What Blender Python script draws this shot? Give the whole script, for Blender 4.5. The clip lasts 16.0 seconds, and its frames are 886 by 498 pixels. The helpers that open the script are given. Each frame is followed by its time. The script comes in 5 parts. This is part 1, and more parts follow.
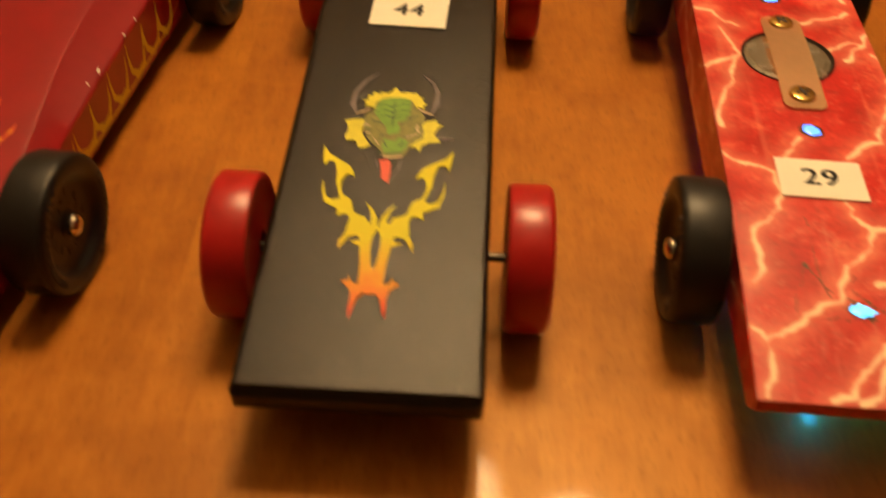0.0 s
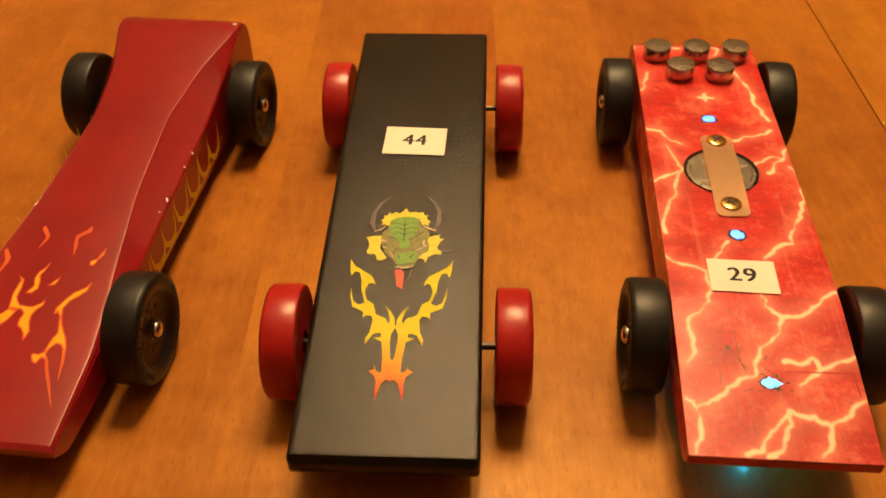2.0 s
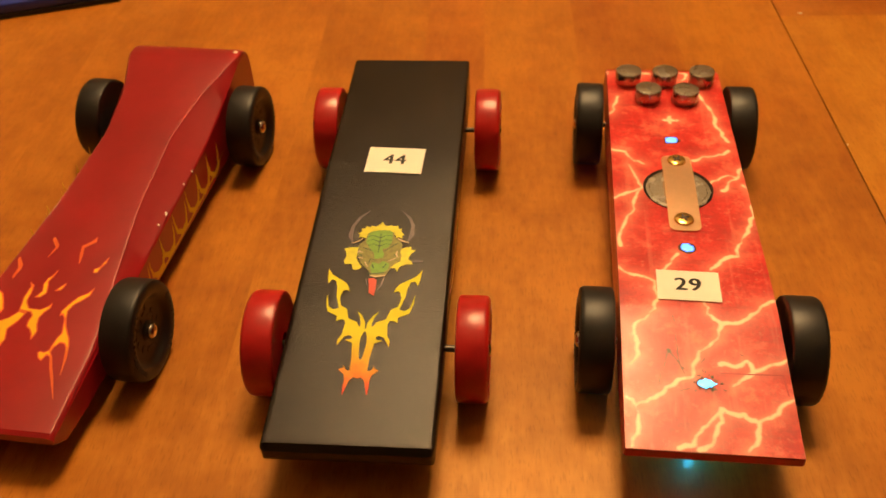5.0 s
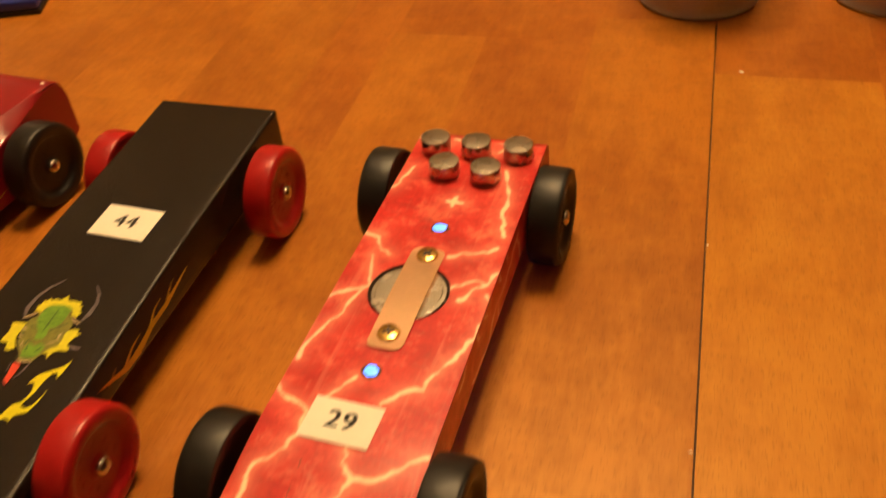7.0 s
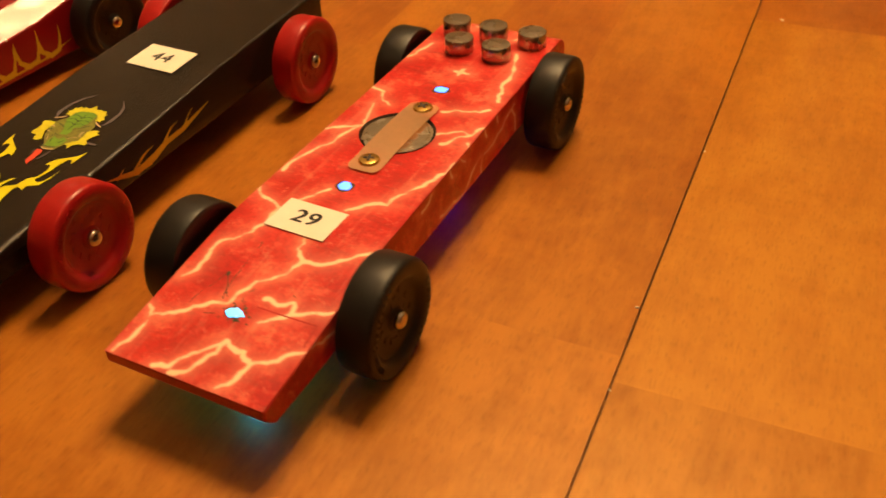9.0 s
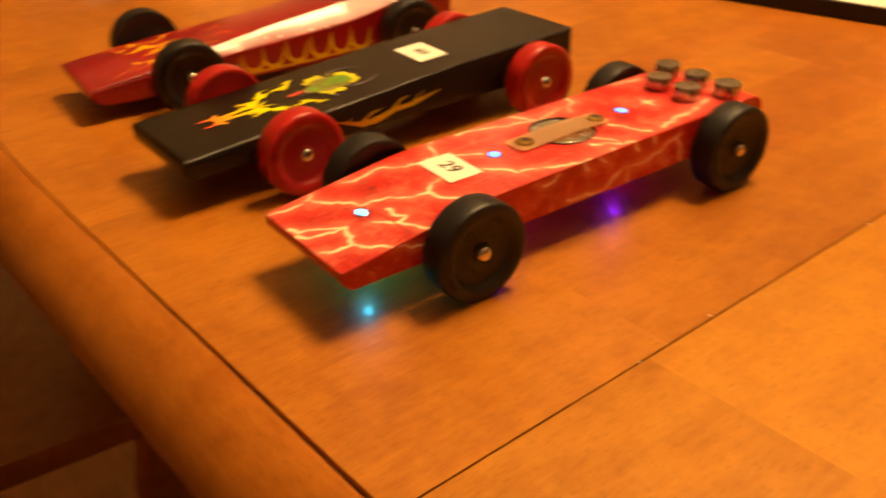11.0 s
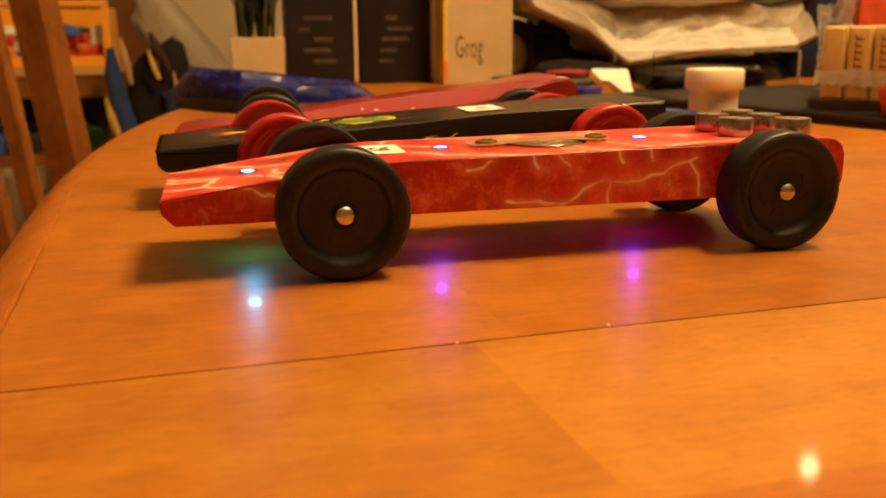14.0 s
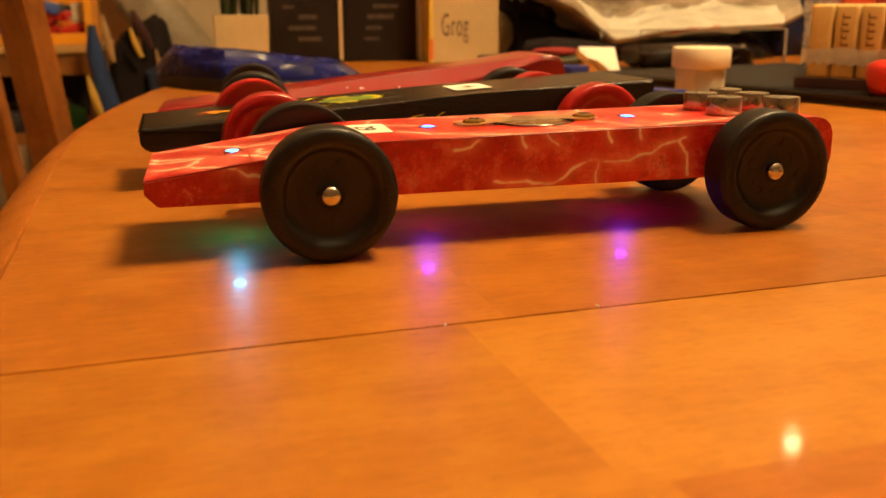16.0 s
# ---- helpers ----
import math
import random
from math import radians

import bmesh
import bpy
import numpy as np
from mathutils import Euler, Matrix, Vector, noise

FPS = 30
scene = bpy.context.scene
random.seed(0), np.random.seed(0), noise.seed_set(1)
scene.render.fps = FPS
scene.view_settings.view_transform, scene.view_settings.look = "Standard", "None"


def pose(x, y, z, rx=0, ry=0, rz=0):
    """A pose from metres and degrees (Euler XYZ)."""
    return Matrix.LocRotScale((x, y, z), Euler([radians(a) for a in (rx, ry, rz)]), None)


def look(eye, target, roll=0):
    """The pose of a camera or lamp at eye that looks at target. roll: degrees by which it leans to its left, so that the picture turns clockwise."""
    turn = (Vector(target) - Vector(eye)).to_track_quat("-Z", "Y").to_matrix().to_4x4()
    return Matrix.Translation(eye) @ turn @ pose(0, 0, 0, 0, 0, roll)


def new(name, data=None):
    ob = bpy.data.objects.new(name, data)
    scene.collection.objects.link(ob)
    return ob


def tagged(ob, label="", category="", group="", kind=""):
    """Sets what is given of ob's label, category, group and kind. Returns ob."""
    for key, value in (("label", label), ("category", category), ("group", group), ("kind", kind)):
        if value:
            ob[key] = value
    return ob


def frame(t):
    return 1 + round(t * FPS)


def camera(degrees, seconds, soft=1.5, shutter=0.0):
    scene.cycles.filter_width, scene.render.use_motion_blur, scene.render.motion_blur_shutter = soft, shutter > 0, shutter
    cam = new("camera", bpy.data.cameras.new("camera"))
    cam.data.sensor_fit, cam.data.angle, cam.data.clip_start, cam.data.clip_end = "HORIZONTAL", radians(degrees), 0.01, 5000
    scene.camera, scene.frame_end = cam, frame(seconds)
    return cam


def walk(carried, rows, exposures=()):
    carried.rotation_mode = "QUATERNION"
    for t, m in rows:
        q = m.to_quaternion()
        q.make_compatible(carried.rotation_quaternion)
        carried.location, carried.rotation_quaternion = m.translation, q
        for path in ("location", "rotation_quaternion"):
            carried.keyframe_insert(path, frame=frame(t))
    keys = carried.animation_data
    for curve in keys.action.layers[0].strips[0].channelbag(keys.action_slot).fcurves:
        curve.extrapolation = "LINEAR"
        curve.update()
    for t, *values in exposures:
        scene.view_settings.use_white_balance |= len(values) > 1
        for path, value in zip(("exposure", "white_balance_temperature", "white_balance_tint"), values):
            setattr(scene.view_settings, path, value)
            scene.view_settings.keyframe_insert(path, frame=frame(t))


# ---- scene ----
cam = camera(51.24, 16.0, 1.5, 0.5)
cam.data.dof.use_dof, cam.data.dof.focus_distance, cam.data.dof.aperture_fstop = True, 0.235, 28.0
PATH = [
    (0, (-0.00837, -0.00444, 0.14714), (-0.02061, 0.17344, -0.02810), 1.34),
    (0.5, (-0.02482, 0.00628, 0.15654), (-0.03997, 0.18803, -0.01444), -1.29),
    (1, (-0.01439, 0.00672, 0.17683), (-0.03802, 0.18681, 0.00505), -4.26),
    (1.5, (-0.00304, -0.01364, 0.19558), (-0.01955, 0.17224, 0.02922), -2.00),
    (2, (-0.00440, -0.03314, 0.19217), (-0.02009, 0.15294, 0.02595), -0.98),
    (2.5, (-0.00301, -0.04339, 0.19989), (-0.01557, 0.14569, 0.03682), -0.29),
    (3, (-0.00220, -0.05126, 0.20226), (-0.01624, 0.13871, 0.04035), -0.50),
    (5.5, (0.03183, -0.04774, 0.20463), (-0.00024, 0.14014, 0.04285), -3.49),
    (6, (0.06530, -0.03298, 0.19132), (0.01632, 0.15535, 0.03437), -3.43),
    (6.5, (0.10932, -0.01283, 0.18247), (0.04180, 0.17248, 0.02885), -4.13),
    (7, (0.13462, 0.02724, 0.18993), (0.06531, 0.20656, 0.03011), -5.58),
    (7.5, (0.13108, 0.05996, 0.19133), (0.06107, 0.23870, 0.03118), -7.01),
    (8, (0.13594, 0.04416, 0.18228), (0.05806, 0.22301, 0.02592), -6.39),
    (8.5, (0.15327, 0.00919, 0.16167), (0.06433, 0.18405, 0.00670), -3.06),
    (8.7, (0.16290, -0.00000, 0.15969), (0.07206, 0.17449, 0.00542), -2.60),
    (11, (0.26400, -0.00301, 0.14366), (0.08822, 0.12347, 0.01874), -1.04),
    (11.2, (0.26889, 0.02132, 0.11659), (0.08026, 0.13190, -0.00461), 0.31),
    (11.5, (0.25620, 0.04036, 0.08800), (0.05440, 0.13110, -0.02760), 4.18),
    (11.8, (0.24641, 0.05895, 0.05470), (0.02762, 0.13182, -0.04183), 0.89),
    (12, (0.25648, 0.06345, 0.05207), (0.02990, 0.11827, -0.03824), -2.51),
    (12.5, (0.25455, 0.06944, 0.05224), (0.03043, 0.14842, -0.02543), 0.04),
    (13, (0.28273, 0.09505, 0.05536), (0.04832, 0.14545, -0.01542), -0.65),
    (13.5, (0.29050, 0.10272, 0.05574), (0.05341, 0.16208, 0.00316), -0.53),
    (14, (0.29275, 0.10878, 0.05505), (0.05618, 0.16545, -0.00259), -0.35),
    (14.5, (0.29078, 0.10939, 0.05489), (0.05632, 0.16876, -0.00842), -0.32),
    (15, (0.29118, 0.10910, 0.05506), (0.05659, 0.16874, -0.00748), -0.31),
    (15.5, (0.29085, 0.10887, 0.05481), (0.05653, 0.16889, -0.00837), -0.29),
    (16, (0.29086, 0.10883, 0.05496), (0.05654, 0.16888, -0.00821), -0.26),
]
EXPOSURES = [
    (0.0, -0.27, 6500, 11), (0.5, -0.05, 6200, 6), (1.0, -0.05, 6000, 3), (1.6, -0.05, 6400, 9), (3.0, -0.05, 6600, 13), (6.0, -0.08, 6600, 13.3), (7.5, -0.16, 6600, 12.5),
    (8.7, -0.08, 6650, 13.5), (10.8, 0.35, 7200, 14), (12.2, 0.52, 7300, 13), (13.0, 0.6, 6950, 13), (13.5, 0.48, 6700, 10), (14.5, 0.52, 6550, 9), (16.0, 0.52, 6550, 9),
]
walk(cam, [(t, look(eye, target, roll)) for t, eye, target, roll in PATH], EXPOSURES)

# ---- light ----
world = bpy.data.worlds.new("world")
scene.world = world
world.use_nodes = True
world.node_tree.nodes["Background"].inputs[0].default_value = (1.0, 0.72, 0.42, 1)
world.node_tree.nodes["Background"].inputs[1].default_value = 0.02
scene.view_settings.exposure = 0.0
LAMP_COLOUR = (1.0, 0.66, 0.30)
MAIN_LAMP, FAR_LAMP = 106.0, 90.0

MM = 0.001


# ---- materials ----
class Nodes:
    """A small wrapper round a material's node tree."""

    def __init__(self, name):
        self.m = bpy.data.materials.new(name)
        self.m.use_nodes = True
        self.t = self.m.node_tree
        self.b = self.t.nodes["Principled BSDF"]

    def add(self, kind):
        return self.t.nodes.new(kind)

    def link(self, a, b):
        self.t.links.new(a, b)

    def coords(self, scale=(1, 1, 1), source="Object", shift=None):
        c = self.add("ShaderNodeTexCoord")
        m = self.add("ShaderNodeMapping")
        m.inputs["Scale"].default_value = scale
        self.link(c.outputs[source], m.inputs["Vector"])
        if shift is not None:
            self.link(shift, m.inputs["Location"])
        return m.outputs["Vector"]

    def noise(self, vector, scale, detail=4.0, rough=0.55):
        n = self.add("ShaderNodeTexNoise")
        n.inputs["Scale"].default_value, n.inputs["Detail"].default_value = scale, detail
        n.inputs["Roughness"].default_value = rough
        self.link(vector, n.inputs["Vector"])
        return n.outputs["Fac"]

    def ramp(self, fac, stops):
        r = self.add("ShaderNodeValToRGB")
        e = r.color_ramp.elements
        while len(e) < len(stops):
            e.new(0.5)
        for k, (at, colour) in enumerate(stops):
            e[k].position, e[k].color = at, (*colour, 1)
        self.link(fac, r.inputs["Fac"])
        return r.outputs["Color"]

    def mix(self, fac, a, b, blend="MIX"):
        m = self.add("ShaderNodeMix")
        m.data_type, m.blend_type = "RGBA", blend
        for socket, value in ((m.inputs[0], fac), (m.inputs[6], a), (m.inputs[7], b)):
            if hasattr(value, "links"):
                self.link(value, socket)
            else:
                socket.default_value = value if isinstance(value, float) else (*value, 1)
        return m.outputs[2]

    def math(self, op, a, b=0.0):
        m = self.add("ShaderNodeMath")
        m.operation = op
        for socket, value in ((m.inputs[0], a), (m.inputs[1], b)):
            if hasattr(value, "links"):
                self.link(value, socket)
            else:
                socket.default_value = value
        return m.outputs[0]

    def bump(self, height, strength, distance):
        b = self.add("ShaderNodeBump")
        b.inputs["Strength"].default_value, b.inputs["Distance"].default_value = strength, distance
        self.link(height, b.inputs["Height"])
        self.link(b.outputs["Normal"], self.b.inputs["Normal"])

    def base(self, colour):
        if hasattr(colour, "links"):
            self.link(colour, self.b.inputs["Base Color"])
        else:
            self.b.inputs["Base Color"].default_value = (*colour, 1)

    def set(self, rough=0.5, metal=0.0, coat=0.0, coat_rough=0.1, spec=0.5):
        for name, value in (("Roughness", rough), ("Metallic", metal), ("Coat Weight", coat), ("Coat Roughness", coat_rough), ("Specular IOR Level", spec)):
            if hasattr(value, "links"):
                self.link(value, self.b.inputs[name])
            else:
                self.b.inputs[name].default_value = value
        return self.m


def plain(name, colour, rough=0.5, metal=0.0, coat=0.0, vary=0.12, scale=60.0, bump=0.0, spec=0.5):
    """One colour with mottling at two scales and a little relief."""
    n = Nodes(name)
    v = n.coords()
    a, b = n.noise(v, scale, 5.0), n.noise(v, scale * 9, 3.0)
    low = tuple(c * (1 - vary) for c in colour)
    high = tuple(min(1.0, c * (1 + vary)) for c in colour)
    c = n.ramp(n.math("ADD", n.math("MULTIPLY", a, 0.65), n.math("MULTIPLY", b, 0.35)), [(0.3, low), (0.7, high)])
    n.base(c)
    if bump:
        n.bump(b, 0.5, bump)
    r = n.math("ADD", n.math("MULTIPLY", a, 0.16), rough - 0.08)
    return n.set(r, metal, coat, 0.1, spec)


def wood(name, dark, mid, light, rough=0.22, along="y", coat=0.35, shift=True, scale=1.0, spec=0.5):
    n = Nodes(name)
    info = n.add("ShaderNodeObjectInfo")
    off = n.add("ShaderNodeCombineXYZ")
    n.link(n.math("MULTIPLY", info.outputs["Random"], 7.0), off.inputs[0])
    n.link(n.math("MULTIPLY", info.outputs["Random"], 3.0), off.inputs[1])
    stretch = {"y": (1, 0.18, 1), "x": (0.18, 1, 1), "z": (1, 1, 0.18)}[along]
    v = n.coords(stretch, shift=off.outputs[0] if shift else None)
    w = n.coords((1, 1, 1), shift=off.outputs[0] if shift else None)
    grain = n.noise(v, 420.0 * scale, 6.0, 0.65)
    figure = n.noise(v, 70.0 * scale, 4.0, 0.6)
    cloud = n.noise(w, 11.0 * scale, 3.0, 0.5)
    pores = n.noise(n.coords(tuple(k * (0.7 if k < 1 else 1) for k in stretch)), 2000.0 * scale, 1.0, 0.5)
    mottle = n.noise(w, 75.0 * scale, 3.0, 0.6)
    f = n.math("ADD", n.math("ADD", n.math("MULTIPLY", grain, 0.24), n.math("MULTIPLY", figure, 0.22)), n.math("ADD", n.math("MULTIPLY", cloud, 0.36), n.math("MULTIPLY", mottle, 0.26)))
    c = n.ramp(f, [(0.38, dark), (0.5, mid), (0.62, light)])
    tone = n.ramp(info.outputs["Random"], [(0.0, (0.90, 0.87, 0.84)), (1.0, (1.0, 1.0, 1.0))])
    c = n.mix(1.0, c, tone, "MULTIPLY")
    c = n.mix(n.math("MULTIPLY", n.ramp(pores, [(0.58, (0, 0, 0)), (0.68, (1, 1, 1))]), 0.26), c, tuple(k * 0.5 for k in dark))
    n.base(c)
    n.bump(n.math("ADD", grain, n.math("MULTIPLY", pores, 0.5)), 0.05, 0.0002)
    smear = n.noise(w, 26.0, 4.0, 0.6)
    n.b.inputs["Specular Tint"].default_value = (1.0, 0.72, 0.32, 1)
    return n.set(n.math("ADD", n.math("MULTIPLY", smear, 0.3), rough - 0.15), 0.0, coat, n.math("ADD", n.math("MULTIPLY", smear, 0.06), 0.03), spec)


TABLE_WOOD = wood("table_wood", (0.27, 0.078, 0.012), (0.37, 0.122, 0.015), (0.48, 0.178, 0.022), rough=0.40, coat=0.14, spec=0.5)
# Paler leaf boards; used near only, so brighter light there is painted in too.
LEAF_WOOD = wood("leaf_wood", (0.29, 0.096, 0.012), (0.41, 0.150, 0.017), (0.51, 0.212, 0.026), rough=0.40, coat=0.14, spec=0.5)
# Redder boards, with the weaker light at the far end painted in.
DIM_RED_WOOD = wood("dim_red_table_wood", (0.24, 0.060, 0.010), (0.33, 0.097, 0.013), (0.43, 0.142, 0.019), rough=0.40, coat=0.14, spec=0.5)
BORDER_WOOD = wood("border_wood", (0.25, 0.066, 0.010), (0.35, 0.105, 0.015), (0.45, 0.15, 0.022), along="x", rough=0.44, coat=0.14, spec=0.45)
CHAIR_WOOD = wood("chair_wood", (0.15, 0.040, 0.006), (0.25, 0.072, 0.011), (0.33, 0.105, 0.017), rough=0.35, along="z")
FLOOR_WOOD = wood("floor_wood", (0.26, 0.085, 0.022), (0.36, 0.13, 0.035), (0.45, 0.18, 0.055), rough=0.4, along="x", scale=0.2)
SHELF_WOOD = wood("shelf_wood", (0.38, 0.20, 0.07), (0.5, 0.28, 0.1), (0.58, 0.34, 0.13), rough=0.5, along="x", scale=0.3)
GROOVE_DARK = plain("groove_dark", (0.06, 0.02, 0.006), 0.7, vary=0.4, scale=200)
BLACK_WHEEL = plain("black_plastic_wheel", (0.0075, 0.0066, 0.0068), 0.44, scale=300, bump=0.00003, vary=0.25, spec=0.45)
RED_PLASTIC = plain("red_plastic_wheel", (0.40, 0.010, 0.011), 0.31, scale=300, bump=0.00003, vary=0.14)
STEEL = plain("bright_steel", (0.62, 0.58, 0.52), 0.2, 1.0, scale=400)
# Darker copy of the steel: shade behind the wheel put into colour.
SHADED_STEEL = plain("shaded_steel", (0.10, 0.085, 0.07), 0.35, 1.0, scale=400)
NICKEL = plain("brushed_nickel", (0.48, 0.43, 0.37), 0.27, 1.0, scale=90, vary=0.04)
BATTERY_STEEL = plain("battery_steel", (0.58, 0.55, 0.49), 0.26, 0.95, scale=300)
WELL_DARK = plain("well_dark", (0.05, 0.03, 0.02), 0.6)
BRASS = plain("brass", (0.76, 0.50, 0.15), 0.2, 1.0, scale=500)
COPPER = plain("copper_strap", (0.86, 0.56, 0.33), 0.38, 0.5, scale=60, vary=0.08)
PAPER = plain("white_paper", (0.86, 0.84, 0.76), 0.8, scale=200, vary=0.03)
SCUFF_BROWN = plain("scuff_brown", (0.13, 0.045, 0.02), 0.5, scale=900, vary=0.5)
INK = plain("black_ink", (0.012, 0.012, 0.012), 0.7)


def black_paint():
    n = Nodes("black_paint")
    v = n.coords()
    fine, mid = n.noise(v, 1700.0, 2.0, 0.5), n.noise(v, 600.0, 2.0, 0.5)
    n.base(n.ramp(n.noise(v, 90.0, 4.0), [(0.3, (0.008, 0.005, 0.004)), (0.7, (0.015, 0.009, 0.006))]))
    n.bump(n.math("ADD", fine, n.math("MULTIPLY", mid, 0.22)), 0.9, 0.00022)
    return n.set(n.math("ADD", n.math("MULTIPLY", n.noise(v, 60.0), 0.1), 0.19), 0.0, 0.0, 0.1, 0.34)


def red_lacquer():
    n = Nodes("red_lacquer")
    v = n.coords()
    n.base(n.ramp(n.noise(v, 45.0, 4.0), [(0.3, (0.23, 0.004, 0.009)), (0.7, (0.32, 0.007, 0.013))]))
    n.bump(n.noise(v, 160.0, 2.0), 0.1, 0.0003)
    return n.set(0.29, 0.0, 0.3, 0.08, 0.5)


def lightning_print():
    """Red paper wrap: cream bolts with a pink halo, by the distance to the drawn bolts."""
    n = Nodes("lightning_print")
    v = n.coords()
    d = n.add("ShaderNodeAttribute")
    d.attribute_name = "bolt"
    cloud, fine = n.noise(v, 70.0, 5.0, 0.65), n.noise(v, 260.0, 4.0, 0.7)
    red = n.ramp(cloud, [(0.3, (0.44, 0.012, 0.012)), (0.5, (0.60, 0.018, 0.017)), (0.62, (0.70, 0.045, 0.035)), (0.72, (0.80, 0.20, 0.13))])
    red = n.mix(n.math("MULTIPLY", n.math("GREATER_THAN", fine, 0.62), 0.22), red, (0.85, 0.33, 0.22))
    blotch = n.noise(v, 140.0, 5.0, 0.7)
    red = n.mix(n.ramp(blotch, [(0.52, (0, 0, 0)), (0.66, (0.45, 0.45, 0.45))]), red, (0.80, 0.22, 0.14))
    red = n.mix(1.0, red, n.ramp(n.noise(v, 900.0, 3.0, 0.7), [(0.3, (0.76, 0.70, 0.70)), (0.55, (1, 1, 1))]), "MULTIPLY")
    smear = n.noise(n.coords((0.25, 1, 1)), 230.0, 4.0, 0.65)
    red = n.mix(n.ramp(smear, [(0.55, (0, 0, 0)), (0.66, (0.55, 0.55, 0.55))]), red, (0.34, 0.010, 0.012))
    streak = n.noise(n.coords((1, 0.035, 1)), 420.0, 3.0, 0.6)
    red = n.mix(n.ramp(streak, [(0.56, (0, 0, 0)), (0.68, (0.18, 0.18, 0.18))]), red, (0.86, 0.36, 0.25))
    far = n.math("ADD", d.outputs["Fac"], n.math("MULTIPLY", n.math("SUBTRACT", fine, 0.5), 3.0))
    halo = n.ramp(n.math("MULTIPLY", far, 0.13), [(0.0, (0.78, 0.78, 0.78)), (0.22, (0.34, 0.34, 0.34)), (0.5, (0.1, 0.1, 0.1)), (0.9, (0.0, 0.0, 0.0))])
    wobble = n.math("ADD", d.outputs["Fac"], n.math("MULTIPLY", n.math("SUBTRACT", n.noise(v, 150.0, 4.0), 0.47), 2.2))
    core = n.ramp(wobble, [(0.2, (1, 1, 1)), (0.75, (0, 0, 0))])
    c = n.mix(halo, red, (0.84, 0.24, 0.17))
    c = n.mix(core, c, (0.92, 0.71, 0.50))
    n.base(c)
    n.bump(n.math("ADD", n.noise(n.coords((1, 0.5, 1)), 420.0, 4.0, 0.6), n.noise(n.coords((1, 0.06, 1)), 900.0, 2.0, 0.5)), 0.34, 0.0001)
    return n.set(n.math("ADD", n.math("MULTIPLY", n.noise(v, 50.0), 0.16), 0.27), 0.0, 0.08, 0.15, 0.42)


def flame_paint(name, y0, y1, low, high, axis=1):
    """Flame colours that run along one axis of the car."""
    n = Nodes(name)
    s = n.add("ShaderNodeSeparateXYZ")
    n.link(n.coords((1000, 1000, 1000)), s.inputs[0])
    f = n.math("DIVIDE", n.math("SUBTRACT", s.outputs[axis], y0), y1 - y0)
    f = n.math("ADD", f, n.math("MULTIPLY", n.math("SUBTRACT", n.noise(n.coords(), 300.0), 0.5), 0.4))
    mid = tuple((a + b) / 2 for a, b in zip(low, high))
    n.base(n.ramp(f, [(0.0, low), (0.45, mid), (1.0, high)]))
    return n.set(0.5, 0.0, 0.0, 0.15, 0.25)


def glowing(name, colour, strength):
    n = Nodes(name)
    n.base(colour)
    n.b.inputs["Emission Color"].default_value = (*colour, 1)
    n.b.inputs["Emission Strength"].default_value = strength
    return n.set(0.3)


BLACK_PAINT, RED_LACQUER, LIGHTNING = black_paint(), red_lacquer(), lightning_print()
DRAGON_FLAME = flame_paint("dragon_flame", 16, 35, (0.75, 0.08, 0.03), (0.70, 0.64, 0.012))
SIDE_FLAME = flame_paint("side_flame", 50, 78, (0.55, 0.05, 0.02), (0.68, 0.47, 0.03))
LICK_FLAME = flame_paint("lick_flame", 16, 58, (0.80, 0.40, 0.015), (0.80, 0.50, 0.02))
FLAME_RIM = plain("flame_rim", (0.68, 0.12, 0.025), 0.35, scale=500)
GREEN_DECAL = plain("green_decal", (0.15, 0.33, 0.025), 0.4, scale=500, vary=0.25)
OLIVE_DECAL = plain("olive_decal", (0.19, 0.19, 0.035), 0.4, scale=700, vary=0.5)
DARK_GREEN = plain("dark_green_line", (0.03, 0.08, 0.02), 0.4)
YELLOW_DECAL = plain("yellow_decal", (0.66, 0.62, 0.02), 0.4, scale=500, vary=0.15)
GREY_DECAL = plain("grey_violet_decal", (0.12, 0.095, 0.11), 0.4, scale=500, vary=0.4)
TONGUE_RED = plain("tongue_red", (0.62, 0.06, 0.03), 0.4)
CREAM_DECAL = plain("cream_decal", (0.55, 0.42, 0.25), 0.4)
LED_BLUE = glowing("led_cyan", (0.10, 0.55, 1.0), 3.0)
LED_VIOLET = glowing("led_blue", (0.06, 0.20, 1.0), 4.0)
LED_BLUE_UNDER = glowing("led_cyan_under", (0.03, 0.55, 1.0), 88.0)
LED_VIOLET_UNDER = glowing("led_violet_under", (0.22, 0.01, 1.0), 70.0)


# ---- shaping ----
def part(name, bm, material, parent=None, label="", smooth=False, at=None):
    """Links a bmesh in millimetres as one mesh object in metres, under a thing or a part."""
    me = bpy.data.meshes.new(name)
    bmesh.ops.scale(bm, vec=(MM, MM, MM), verts=bm.verts)
    bmesh.ops.recalc_face_normals(bm, faces=bm.faces)
    bm.to_mesh(me)
    bm.free()
    me.materials.append(material)
    if smooth:
        me.polygons.foreach_set("use_smooth", [True] * len(me.polygons))
        me.set_sharp_from_angle(angle=radians(38))
    ob = new(name, me)
    if parent is not None:
        ob.parent = parent
    if at is not None:
        ob.matrix_basis = at
    if label:
        ob["label"] = label
    return ob


def mpose(x, y, z, rx=0, ry=0, rz=0):
    return pose(x * MM, y * MM, z * MM, rx, ry, rz)


def thing(name, m, label, category, group="", kind=""):
    ob = new(name)
    ob.empty_display_size = 0.02
    ob.matrix_basis = m
    return tagged(ob, label, category, group, kind)


